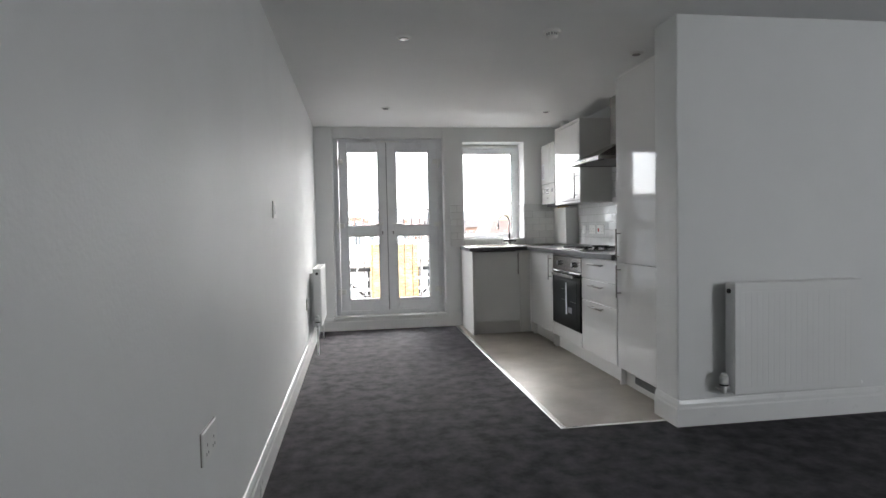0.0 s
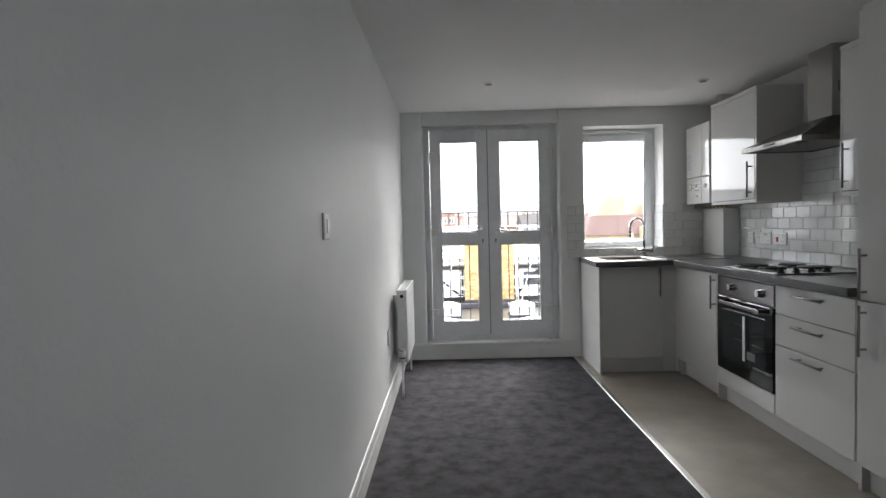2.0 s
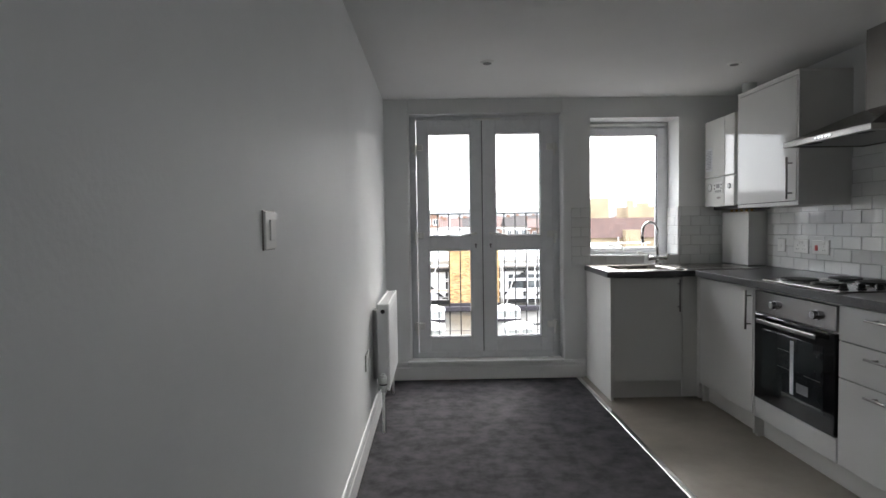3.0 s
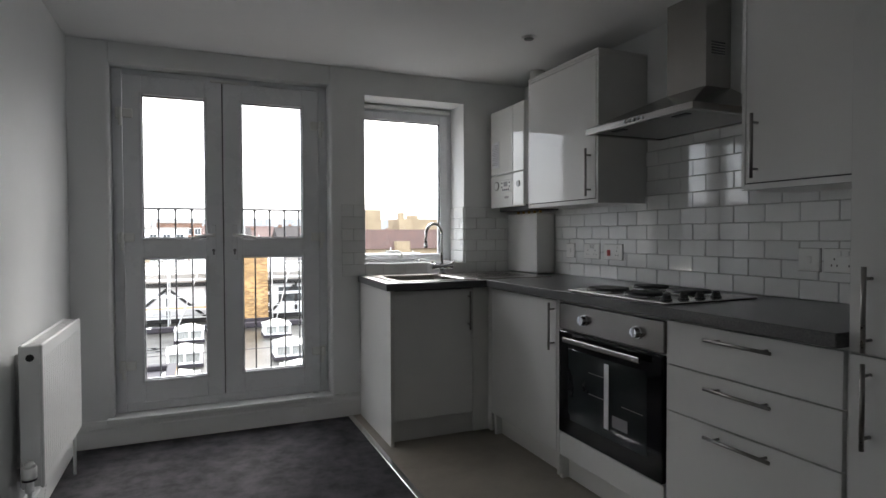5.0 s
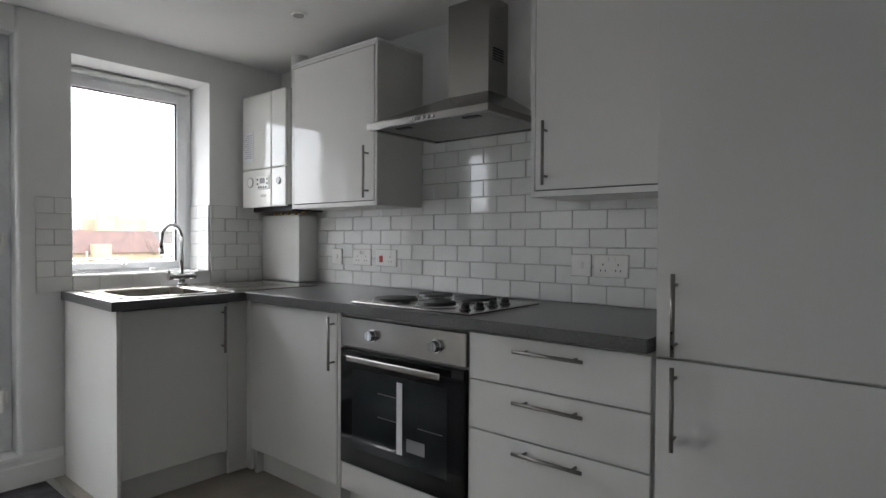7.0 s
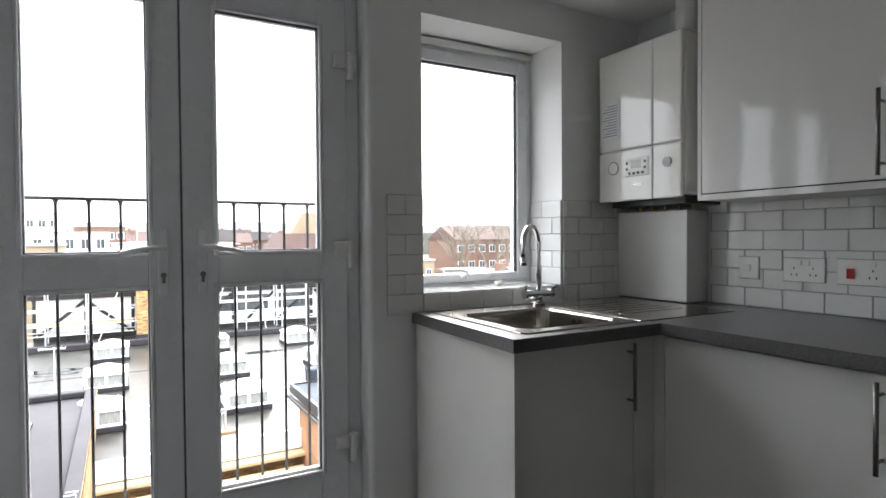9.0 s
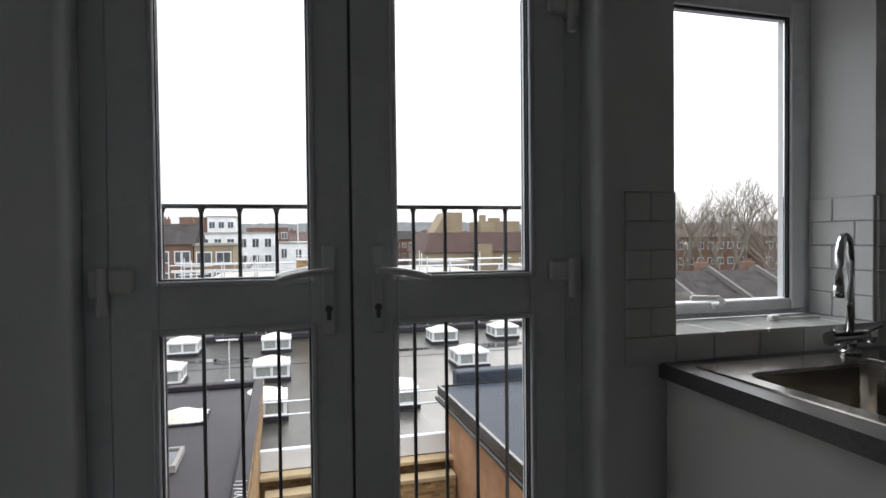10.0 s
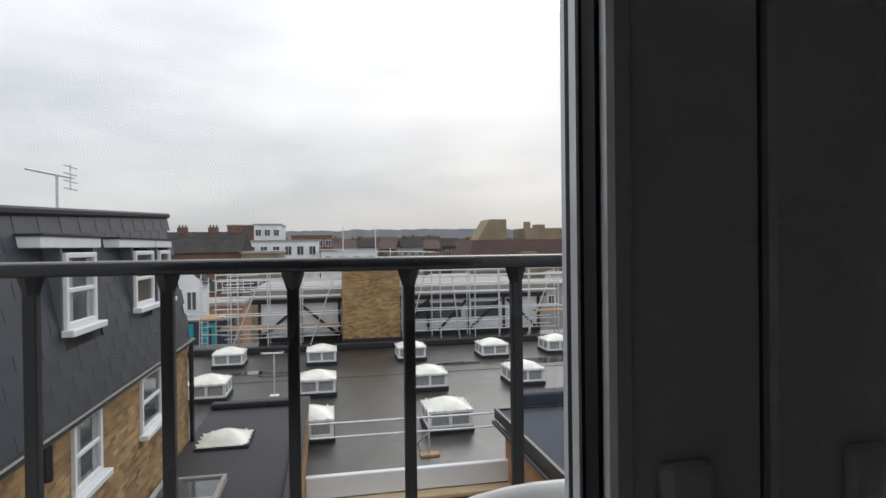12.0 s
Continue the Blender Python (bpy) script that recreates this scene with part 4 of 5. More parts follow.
# ---- outside: near roofs ----
fr_roof = thing("flat_roof_building", "lower building with a wet grey felt flat roof", "building", (4, 27, -3.7))
under(fr_roof, boxes("roof", FELT, [(-8.5, 19.75, -4.0, 15.0, 38.6, -3.70)]),
      boxes("wall", STOCK, [(-8.5, 19.8, G, 15.0, 38.6, -4.001)]),
      boxes("parapet", WHITER, [(-0.02, 19.60, -4.15, 15.0, 19.748, -3.66)], 0.02),
      boxes("coping", COPING, [(-0.02, 19.25, -4.25, 15.0, 19.6, -4.15)], 0.02),
      boxes("upstand", FELTP, [(-8.5, 35.2, -3.70, 15.0, 35.5, -3.42)], 0.03),
      boxes("lap_joint", FELTP, [(-8, 29.2, -3.70, 14.8, 29.28, -3.69)]))
tagged(under(fr_roof, shape("puddle", material("rain_water", (0.02, 0.022, 0.024), 0.03, vary=0.2, scale=2), lambda bm: [bmesh.ops.create_circle(bm, cap_ends=True, segments=22, radius=1, matrix=Matrix.Translation((x, y, -3.6885)) @ Matrix.Diagonal((a, b, 1, 1))) for x, y, a, b in ((-2.2, 30.9, 1.5, 0.35), (-1.5, 30.2, 0.7, 0.2), (9.6, 30.4, 1.9, 0.5), (5.9, 30.6, 1.0, 0.3))])), "dark standing rainwater")


def skylight(at, tall=0.57, size=1.22, label="white framed roof skylight with a domed top"):
    x, y, z = at
    h = size / 2
    s = thing("roof_skylight", label, "skylight", at, group="roof skylights")
    k = 0.13 if tall > 0.3 else 0.06
    under(s, boxes("kerb", FELTP, [(x - h - 0.04, y - h - 0.04, z, x + h + 0.04, y + h + 0.04, z + k)], 0.01))
    if tall > 0.3:
        t = z + k
        def frame_bars(bm):
            fill(bm, x - h, y - h, t, x + h, y + h, t + 0.07, 0.008)
            fill(bm, x - h - 0.02, y - h - 0.02, z + tall - 0.05, x + h + 0.02, y + h + 0.02, z + tall + 0.03, 0.01)
            for u, v in ((-1, -1), (-1, 1), (1, -1), (1, 1), (0, -1), (0, 1), (-1, 0), (1, 0)):
                fill(bm, x + u * (h - 0.05) - 0.045, y + v * (h - 0.05) - 0.045, t + 0.07, x + u * (h - 0.05) + 0.045, y + v * (h - 0.05) + 0.045, z + tall - 0.05)
        under(s, shape("frame", WINF, frame_bars))
        under(s, boxes("pane", NET, [(x - h + 0.03, y - h + 0.03, t + 0.07, x + h - 0.03, y + h - 0.03, z + tall - 0.05)]))
    def dome(bm):
        n, zz = 10, z + (tall + 0.03 if tall > 0.3 else k)
        g = [[bm.verts.new((x + h * (2 * i / n - 1), y + h * (2 * j / n - 1), zz + 0.22 * (1 - abs(2 * i / n - 1) ** 1.6) ** 0.8 * (1 - abs(2 * j / n - 1) ** 1.6) ** 0.8)) for j in range(n + 1)] for i in range(n + 1)]
        for i in range(n):
            for j in range(n):
                bm.faces.new((g[i][j], g[i + 1][j], g[i + 1][j + 1], g[i][j + 1]))
    under(s, shape("dome", DOME, dome, True))
    def clips(bm):
        zz = z + (tall + 0.03 if tall > 0.3 else k)
        for i in range(4):
            u = -h + 0.15 + i * (2 * h - 0.3) / 3
            for a, b in ((u, -h - 0.012), (u, h + 0.012), (-h - 0.012, u), (h + 0.012, u)):
                fill(bm, x + a - 0.02, y + b - 0.02, zz - 0.02, x + a + 0.02, y + b + 0.02, zz + 0.035)
    under(s, tagged(shape("fixing_clips", WINF, clips), kind="stuff"))
    return s


one = skylight((3.70, 22.55, -3.70))
for x, y in ((-3.62, 32.7), (-3.42, 27.3), (0.22, 32.4), (0.12, 27.1), (0.0, 22.55), (4.08, 32.3), (3.93, 27.0), (7.75, 32.0), (7.45, 26.9), (10.95, 32.3)):
    copy_thing(one, Matrix.Translation((x, y, -3.70)))

gr = thing("roof_guard_rail", "galvanised tube guard rail along the flat roof edge", "guard rail", (2.5, 20.4, -3.7))
under(gr, shape("rail", GALV, lambda bm: [rod(bm, (0.05, 20.55, z), (4.9, 20.45, z), 0.024, 8) for z in (-3.13, -2.80)], True),
      shape("post", GALV, lambda bm: [(rod(bm, (x, 20.5, -3.69), (x, 20.5, -2.72), 0.024, 8), rod(bm, (x - 0.05, 20.5, -3.2), (x - 0.15, 21.3, -3.68), 0.02, 8)) for x in (2.85,)], True),
      boxes("foot_board", TIMBER, [(2.62, 20.3, -3.70, 3.08, 20.55, -3.65)]))
mast = thing("roof_antenna", "small television aerial mast on the flat roof", "aerial", (-1.3, 27.0, -3.7))
under(mast, shape("pole", GALV, lambda bm: (rod(bm, (-1.3, 27.0, -3.70), (-1.3, 27.0, -2.2), 0.022, 8), fill(bm, -1.45, 26.85, -3.7, -1.15, 27.15, -3.66))),
      shape("elements", GALV, lambda bm: (rod(bm, (-1.75, 27.2, -2.25), (-1.0, 26.9, -2.25), 0.014, 6), [rod(bm, (-1.7 + 0.1 * i, 26.9, -2.25), (-1.6 + 0.1 * i, 27.25, -2.25), 0.010, 6) for i in range(7)])))

lr = thing("purple_felt_roof", "low extension with purple-grey felt roof and brick side", "building", (-1.7, 16, -3.0))
under(lr, boxes("roof", FELTP, [(-2.6, 8.2, -3.2, -0.22, 23.4, -3.0)]),
      boxes("wall", STOCK, [(-2.55, 8.25, G, -0.02, 23.35, -3.201), (-0.14, 8.25, -3.2, -0.02, 23.35, -2.86)]),
      boxes("parapet", FELTP, [(-0.30, 8.2, -3.0, -0.02, 23.4, -2.84), (-2.6, 23.1, -3.0, -0.30, 23.4, -2.84)], 0.03))
skylight((-1.78, 20.45, -3.0), 0.1, 1.05, "flat white domed rooflight on felt")
hatch = thing("roof_hatch", "flat framed glass rooflight on the felt roof", "rooflight", (-1.95, 17.60, -3.0))
under(hatch, boxes("frame", GREYR, [(-2.5, 17.10, -3.0, -2.42, 18.15, -2.86), (-1.45, 17.10, -3.0, -1.37, 18.15, -2.86), (-2.42, 17.10, -3.0, -1.45, 17.18, -2.86), (-2.42, 18.07, -3.0, -1.45, 18.15, -2.86)], 0.01),
      boxes("pane", PANE, [(-2.42, 17.18, -2.99, -1.45, 18.07, -2.90)]))
coil = thing("cable_coil", "tangled loose grey cable on the parapet", "cable", (-0.1, 14.5, -2.84))
rc = random.Random(4)
under(coil, shape("cable", GALV, lambda bm: pipe(bm, [(-0.15 + 0.12 * math.sin(i * 1.9) + rc.uniform(-0.03, 0.03), 13.6 + 0.05 * i, -2.82 + 0.05 * abs(math.sin(i * 1.1))) for i in range(46)], 0.008, 6)))

br = thing("brick_extension", "orange brick extension with blue-grey flat roof", "building", (8, 16, -2.6))
under(br, boxes("roof", FELTB, [(4.42, 9.5, -2.75, 13.2, 20.0, -2.6)]),
      boxes("wall", ORANGEB, [(4.55, 9.6, G, 13.1, 19.8, -2.751)]),
      boxes("roof_edge", BLACKP, [(4.36, 9.5, -2.80, 4.44, 20.05, -2.56), (4.44, 19.95, -2.80, 13.2, 20.05, -2.56)], 0.01),
      boxes("gutter", BLACKP, [(4.28, 9.5, -2.92, 4.38, 20.0, -2.82)], 0.02),
      boxes("upstand", FELTB, [(4.9, 20.05, -2.9, 13.2, 20.5, -2.28)], 0.04))
low = thing("courtyard_roof", "small dark wet yard roof between the buildings", "roof", (2.2, 15, -5.5))
under(low, boxes("deck", FELT, [(0.1, 8.0, G, 4.5, 19.25, -5.6)]), boxes("wall", STOCK, [(0.1, 18.95, -5.6, 4.5, 19.25, -4.55)]), boxes("coping", COPING, [(0.1, 18.9, -4.55, 4.5, 19.3, -4.45)], 0.01))


# ---- outside: slate mansard building ----
def sash_window(x, y0, y1, z0, z1, curtain=False, open_top=False):
    """A white sash window that faces +x at that x."""
    w = boxes("window", WINF, [(x - 0.04, y0, z0, x + 0.03, y0 + 0.07, z1), (x - 0.04, y1 - 0.07, z0, x + 0.03, y1, z1),
                               (x - 0.04, y0 + 0.07, z1 - 0.07, x + 0.03, y1 - 0.07, z1), (x - 0.04, y0 + 0.07, z0, x + 0.03, y1 - 0.07, z0 + 0.08),
                               (x - 0.04, y0 + 0.07, (z0 + z1) / 2 - 0.03, x + 0.02, y1 - 0.07, (z0 + z1) / 2 + 0.03)], 0.008)
    under(w, boxes("pane", PANE, [(x - 0.03, y0 + 0.07, z0 + 0.08, x - 0.015, y1 - 0.07, z1 - 0.07)]),
          boxes("sill", WINF, [(x - 0.02, y0 - 0.08, z0 - 0.09, x + 0.13, y1 + 0.08, z0)], 0.01))
    if curtain:
        under(w, boxes("curtain", NET, [(x - 0.014, y0 + 0.09, z0 + 0.08, x - 0.008, y0 + 0.25, z1 - 0.08), (x - 0.014, y1 - 0.28, z0 + 0.08, x - 0.008, y1 - 0.09, z1 - 0.08)]))
    return w


mb = thing("mansard_house", "stock brick house with dark slate mansard roof and dormers", "house", (-5, 15, G))
MX, EZ, TX, TZ, Y0, Y1 = -2.60, -0.73, -3.08, 2.06, 8.6, 20.9
FALL = 0.042   # the ridge sinks towards the flat
under(mb, boxes("wall", STOCK, [(-9, Y0, G, MX - 0.02, Y1 - 0.15, EZ - 0.08)]),
      boxes("fascia", WINF, [(MX - 0.1, Y0, EZ - 0.10, MX + 0.02, Y1 - 0.1, EZ - 0.04)], 0.008),
      boxes("gutter", BLACKP, [(MX + 0.02, Y0, EZ - 0.07, MX + 0.13, Y1, EZ + 0.02)], 0.02))


def core(bm):
    a = [bm.verts.new(p) for p in ((MX, Y0, EZ), (TX, Y0, TZ - FALL * (Y1 - Y0)), (-9, Y0, TZ - FALL * (Y1 - Y0)), (-9, Y0, EZ))]
    b = [bm.verts.new(p) for p in ((MX, Y1, EZ), (TX, Y1 - 0.1, TZ), (-9, Y1 - 0.1, TZ), (-9, Y1, EZ))]
    for i in range(4):
        bm.faces.new((a[i], a[(i + 1) % 4], b[(i + 1) % 4], b[i]))
    bm.faces.new(a)
    bm.faces.new(b)


def capping(bm):
    fill(bm, TX - 0.35, Y0, TZ - 0.04, TX + 0.10, Y1 + 0.02, TZ + 0.07, 0.03)
    for v in bm.verts:
        v.co.z -= FALL * (Y1 - v.co.y)


under(mb, shape("roof", SLATEF, core), shape("ridge_capping", FELTP, capping))
under(mb, sash_window(MX, 14.72, 15.62, -1.72, -0.80, True), sash_window(MX, 17.36, 18.50, -1.80, -0.82), sash_window(MX, 11.6, 12.6, -1.72, -0.80))
SL = (TX - MX) / (TZ - EZ)
for y0, y1, cur in ((14.88, 15.85, True), (17.55, 18.60, False), (18.98, 19.75, False)):
    dx = MX + SL * (0.33 - EZ) + 0.06
    under(mb, sash_window(dx, y0, y1, 0.33, 1.30, cur))
    def cheeks(bm):
        for y in (y0 - 0.05, y1):
            v = [bm.verts.new(p) for p in ((dx - 0.02, y, 0.26), (dx - 0.02, y, 1.36), (dx - 0.48, y, 1.36), (dx - 0.06, y, 0.26),
                                           (dx - 0.02, y + 0.05, 0.26), (dx - 0.02, y + 0.05, 1.36), (dx - 0.48, y + 0.05, 1.36), (dx - 0.06, y + 0.05, 0.26))]
            for f in ((0, 1, 2, 3), (4, 5, 6, 7), (0, 1, 5, 4), (1, 2, 6, 5), (2, 3, 7, 6), (3, 0, 4, 7)):
                bm.faces.new([v[i] for i in f])
    under(mb, shape("dormer_cheek", material("lead_flashing", (0.12, 0.125, 0.13), 0.5, vary=0.2, scale=6), cheeks))
under(mb, boxes("dormer_canopy", WINF, [(-3.5, 14.30, 1.36, -2.72, 16.08, 1.50), (-3.5, 16.85, 1.36, -2.72, 18.78, 1.50), (-3.5, 18.84, 1.36, -2.72, 19.95, 1.50)], 0.01),
      boxes("canopy_felt", FELTP, [(-3.5, 14.28, 1.50, -2.70, 16.10, 1.53), (-3.5, 16.83, 1.50, -2.70, 19.97, 1.53)]),
      shape("downpipe", BLACKP, lambda bm: (rod(bm, (MX + 0.08, Y1 - 0.25, G), (MX + 0.08, Y1 - 0.25, EZ), 0.05, 10), rod(bm, (MX + 0.08, 13.9, -1.2), (MX + 0.08, 13.9, EZ), 0.05, 10)), True))
ae = thing("house_aerial", "television aerial on a mast over the slate roof", "aerial", (-3.6, 17.2, TZ))


def yagi(bm):
    rod(bm, (-3.9, 16.6, TZ - 0.3), (-3.9, 16.6, 3.02), 0.022, 8)
    rod(bm, (-4.35, 16.6, 3.12), (-3.68, 16.6, 2.98), 0.018, 6)
    for i in range(9):
        x = -4.3 + 0.075 * i
        rod(bm, (x, 16.45, 3.11 - 0.21 * (x + 4.3)), (x, 16.75, 3.11 - 0.21 * (x + 4.3)), 0.008, 5)
    for k in range(4):
        rod(bm, (-3.70, 16.35, 2.80 + 0.12 * k), (-3.70, 16.85, 2.80 + 0.12 * k), 0.010, 5)
    rod(bm, (-3.70, 16.6, 2.78), (-3.70, 16.6, 3.2), 0.012, 5)
    bmesh.ops.translate(bm, verts=bm.verts, vec=(0.15, 0.6, -0.48))


under(ae, shape("aerial_rods", GALV, yagi))


# ---- outside: building site ----
tw = thing("brick_tower", "yellow stock brick stair tower stub on the roof", "tower", (2.7, 37, -3.7))
under(tw, boxes("wall", STOCK, [(1.24, 36.0, -3.70, 4.12, 38.2, 0.10)], 0.02), boxes("capping", GREYR, [(1.20, 35.95, 0.10, 4.16, 38.25, 0.18)], 0.01),
      boxes("flashing", FELTP, [(1.16, 35.9, -3.70, 4.20, 35.998, -3.30)], 0.01))
tb = thing("timber_frame_building", "white panelled upper storey with black timber braces", "building", (4.5, 41, -3.7))
under(tb, boxes("wall", WHITER, [(-3.1, 38.6, G, 12.6, 47, -1.50)]),
      boxes("roof", GREYR, [(-3.5, 38.42, -1.45, 13.0, 47.5, -0.95)], 0.03), boxes("eaves", BLACKT, [(-3.45, 38.45, -1.68, 12.95, 38.598, -1.46)]),
      boxes("sill_board", BLACKT, [(-3.1, 38.5, -3.72, 12.6, 38.598, -3.45)]))


def braces(bm):
    for x in (-3.05, -0.95, 1.1, 4.4, 6.0, 8.3, 10.4, 12.5):
        fill(bm, x - 0.07, 38.48, -3.5, x + 0.07, 38.598, -1.6)
    for a, b in (((-2.9, -3.4), (-1.0, -1.8)), ((1.0, -3.4), (-0.9, -1.8)), ((4.5, -3.4), (5.9, -1.8)), ((8.2, -1.8), (6.6, -3.4)), ((8.4, -3.4), (10.2, -1.8)), ((12.3, -3.4), (10.6, -1.8))):
        rod(bm, (a[0], 38.53, a[1]), (b[0], 38.53, b[1]), 0.075, 6)


under(tb, shape("timber_brace", BLACKT, braces), boxes("pane", PANE, [(5.0, 38.56, -2.75, 7.9, 38.60, -1.9), (8.5, 38.56, -2.75, 10.1, 38.60, -1.9)]))
tk = thing("site_cabinet", "white square plant cabinet on the site roof", "cabinet", (5.1, 41, -1.4))
under(tk, boxes("box", WHITER, [(4.67, 40.0, -0.95, 5.6, 41.0, 0.05)], 0.02))
sc = thing("scaffolding", "galvanised tube scaffolding with timber boards round the site", "scaffolding", (4, 37, -3.7))
rs = random.Random(11)


def standards(bm):
    for y in (36.9, 37.9):
        for i in range(11):
            x = -4.2 + 1.75 * i + rs.uniform(-0.25, 0.25)
            if 1.0 < x < 4.3:
                continue
            rod(bm, (x, y, -3.69), (x + rs.uniform(-0.03, 0.03), y, 0.05 + rs.uniform(-0.25, 0.35)), 0.031, 6)
    for x, h in ((1.35, 2.4), (3.1, 2.3), (3.9, 1.2), (8.2, 0.5), (-4.6, 0.6), (-5.2, 0.2), (-5.9, 0.0)):
        rod(bm, (x, 38.4, -3.69), (x, 38.4, h), 0.031, 6)


def ledgers(bm):
    for y in (36.9, 37.9):
        for z in (-3.2, -2.75, -2.1, -1.2, -0.75, -0.35, 0.0):
            for a, b in ((-4.6, 1.15), (4.25, 13.0)):
                rod(bm, (a + rs.uniform(-0.4, 0.2), y, z + rs.uniform(-0.03, 0.03)), (b + rs.uniform(-0.1, 0.5), y, z + rs.uniform(-0.03, 0.03)), 0.030, 6)
    for x0, x1 in ((-4.2, -2.8), (-0.4, 0.8), (4.6, 5.5), (7.4, 7.0), (11.2, 12.6)):
        rod(bm, (x0, 36.8, -3.69), (x1, 36.8, -0.3), 0.030, 6)
    for k in range(8):
        rod(bm, (-4.3 - 0.2 * k, 36.9 + 0.1 * k, -0.1 - 0.42 * k), (-2.9 - 0.2 * k, 36.9, -0.05 - 0.42 * k), 0.030, 6)
    for z in (0.35, 0.7, 1.1):
        rod(bm, (1.0, 38.4, z), (6.5, 38.9, z - 0.15), 0.022, 6)


under(sc, tagged(shape("standards", GALV, standards), kind="stuff"), tagged(shape("ledgers", GALV, ledgers), kind="stuff"),
      boxes("scaffold_board", TIMBER, [(-4.8, 36.95, -2.78, 1.1, 37.25, -2.72), (-4.8, 37.3, -2.78, 1.1, 37.6, -2.72), (11.8, 36.9, -2.4, 14, 37.6, -2.34), (-5.6, 36.5, -2.2, -4.6, 38.4, -2.14)]))
lad = thing("scaffold_ladder", "metal ladder tied to the scaffolding", "ladder", (-5.6, 38, -3.7))
under(lad, shape("rungs", GALV, lambda bm: ([rod(bm, (x, 37.8, -3.69), (x, 38.2, -0.2), 0.022, 6) for x in (-5.9, -5.5)], [rod(bm, (-5.9, 37.82 + 0.03 * i, -3.5 + 0.26 * i), (-5.5, 37.82 + 0.03 * i, -3.5 + 0.26 * i), 0.016, 6) for i in range(13)])))
cab = thing("site_hut", "dark site hut with turquoise painted arches", "site hut", (-7.3, 44, -5))
under(cab, boxes("body", NAVY, [(-9.6, 43.5, G, -5.4, 46, -3.05)]), boxes("flat_top", GREYR, [(-9.7, 43.4, -3.05, -5.3, 46.1, -2.95)]),
      shape("painted_arch", TEAL, lambda bm: [(fill(bm, x, 43.46, -5.2, x + 0.28, 43.499, -3.5), fill(bm, x + 0.52, 43.46, -5.2, x + 0.8, 43.499, -3.5), fill(bm, x, 43.46, -3.5, x + 0.8, 43.499, -3.2)) for x in (-8.2, -6.9)]))


# ---- outside: the town ----
def window_grid(x0, x1, y, z0, z1, cols, rows_n, w, h):
    """White-framed windows in the wall that faces the flat, frames and panes."""
    fr_rows, pn_rows = [], []
    for i in range(cols):
        for j in range(rows_n):
            cx = x0 + (i + 0.5) * (x1 - x0) / cols
            cz = z0 + (j + 0.5) * (z1 - z0) / rows_n
            fr_rows.append((cx - w / 2, y - 0.06, cz - h / 2, cx + w / 2, y, cz + h / 2))
            pn_rows.append((cx - w / 2 + 0.1, y - 0.09, cz - h / 2 + 0.1, cx - 0.04, y - 0.05, cz + h / 2 - 0.1))
            pn_rows.append((cx + 0.04, y - 0.09, cz - h / 2 + 0.1, cx + w / 2 - 0.1, y - 0.05, cz + h / 2 - 0.1))
    fo = tagged(boxes("windows", WINF, fr_rows), kind="stuff")
    under(fo, tagged(boxes("panes", PANE, pn_rows), kind="stuff"))
    return fo


def gable_roof(x0, x1, y0, y1, z, rise):
    def build(bm):
        m = (y0 + y1) / 2
        a = [bm.verts.new(p) for p in ((x0, y0 - 0.3, z), (x0, m, z + rise), (x0, y1 + 0.3, z))]
        b = [bm.verts.new(p) for p in ((x1, y0 - 0.3, z), (x1, m, z + rise), (x1, y1 + 0.3, z))]
        for i in range(3):
            bm.faces.new((a[i], a[(i + 1) % 3], b[(i + 1) % 3], b[i]))
        bm.faces.new(a)
        bm.faces.new(b)
    return build


def chimney(x, y, z, mat):
    def build(bm):
        fill(bm, x - 0.5, y - 0.3, z, x + 0.5, y + 0.3, z + 1.0, 0.03)
        for k in (-0.4, 0, 0.4):
            rod(bm, (x + k * 0.8, y, z + 1.0), (x + k * 0.8, y, z + 1.25), 0.1, 8, 0.08)
    return shape("chimney", mat, build)


def block(label, x0, x1, y, depth, z1, mat, cols=0, rows_n=0, roof=None, rise=2.2, ww=1.2, wh=1.3, zw=None, stacks=(), category="building"):
    b = thing("town_building", label, category, ((x0 + x1) / 2, y, G), group="town buildings")
    under(b, boxes("wall", mat, [(x0, y, G, x1, y + depth, z1)]))
    if roof:
        under(b, shape("roof", roof, gable_roof(x0 - 0.2, x1 + 0.2, y, y + depth, z1, rise)))
    else:
        under(b, boxes("roof", GREYR, [(x0 - 0.15, y - 0.15, z1, x1 + 0.15, y + depth + 0.15, z1 + 0.25)]))
    if cols:
        under(b, window_grid(x0, x1, y, z1 - 2.9 * rows_n if zw is None else zw, z1 - 0.2, cols, rows_n, ww, wh))
    for s in stacks:
        under(b, chimney(s, y + depth / 2, z1 + rise - 0.5, REDB))
    return b


block("brown brick shop terrace with slate roof and chimneys", -22, -8.2, 68, 9, 0.85, REDB, 7, 2, SLATEF, 2.2, 1.5, 1.2, -3.6, (-19, -14.6, -11.5, -9.2))
block("brown brick shop with a flat roof", -8.1, -4.4, 68, 9, 0.7, TANB, 2, 2, None, 0, 1.5, 1.2, -3.6)
gh = thing("gabled_house", "small white rendered house with its gable towards the yard", "house", (-8.70, 49, G), group="town buildings")


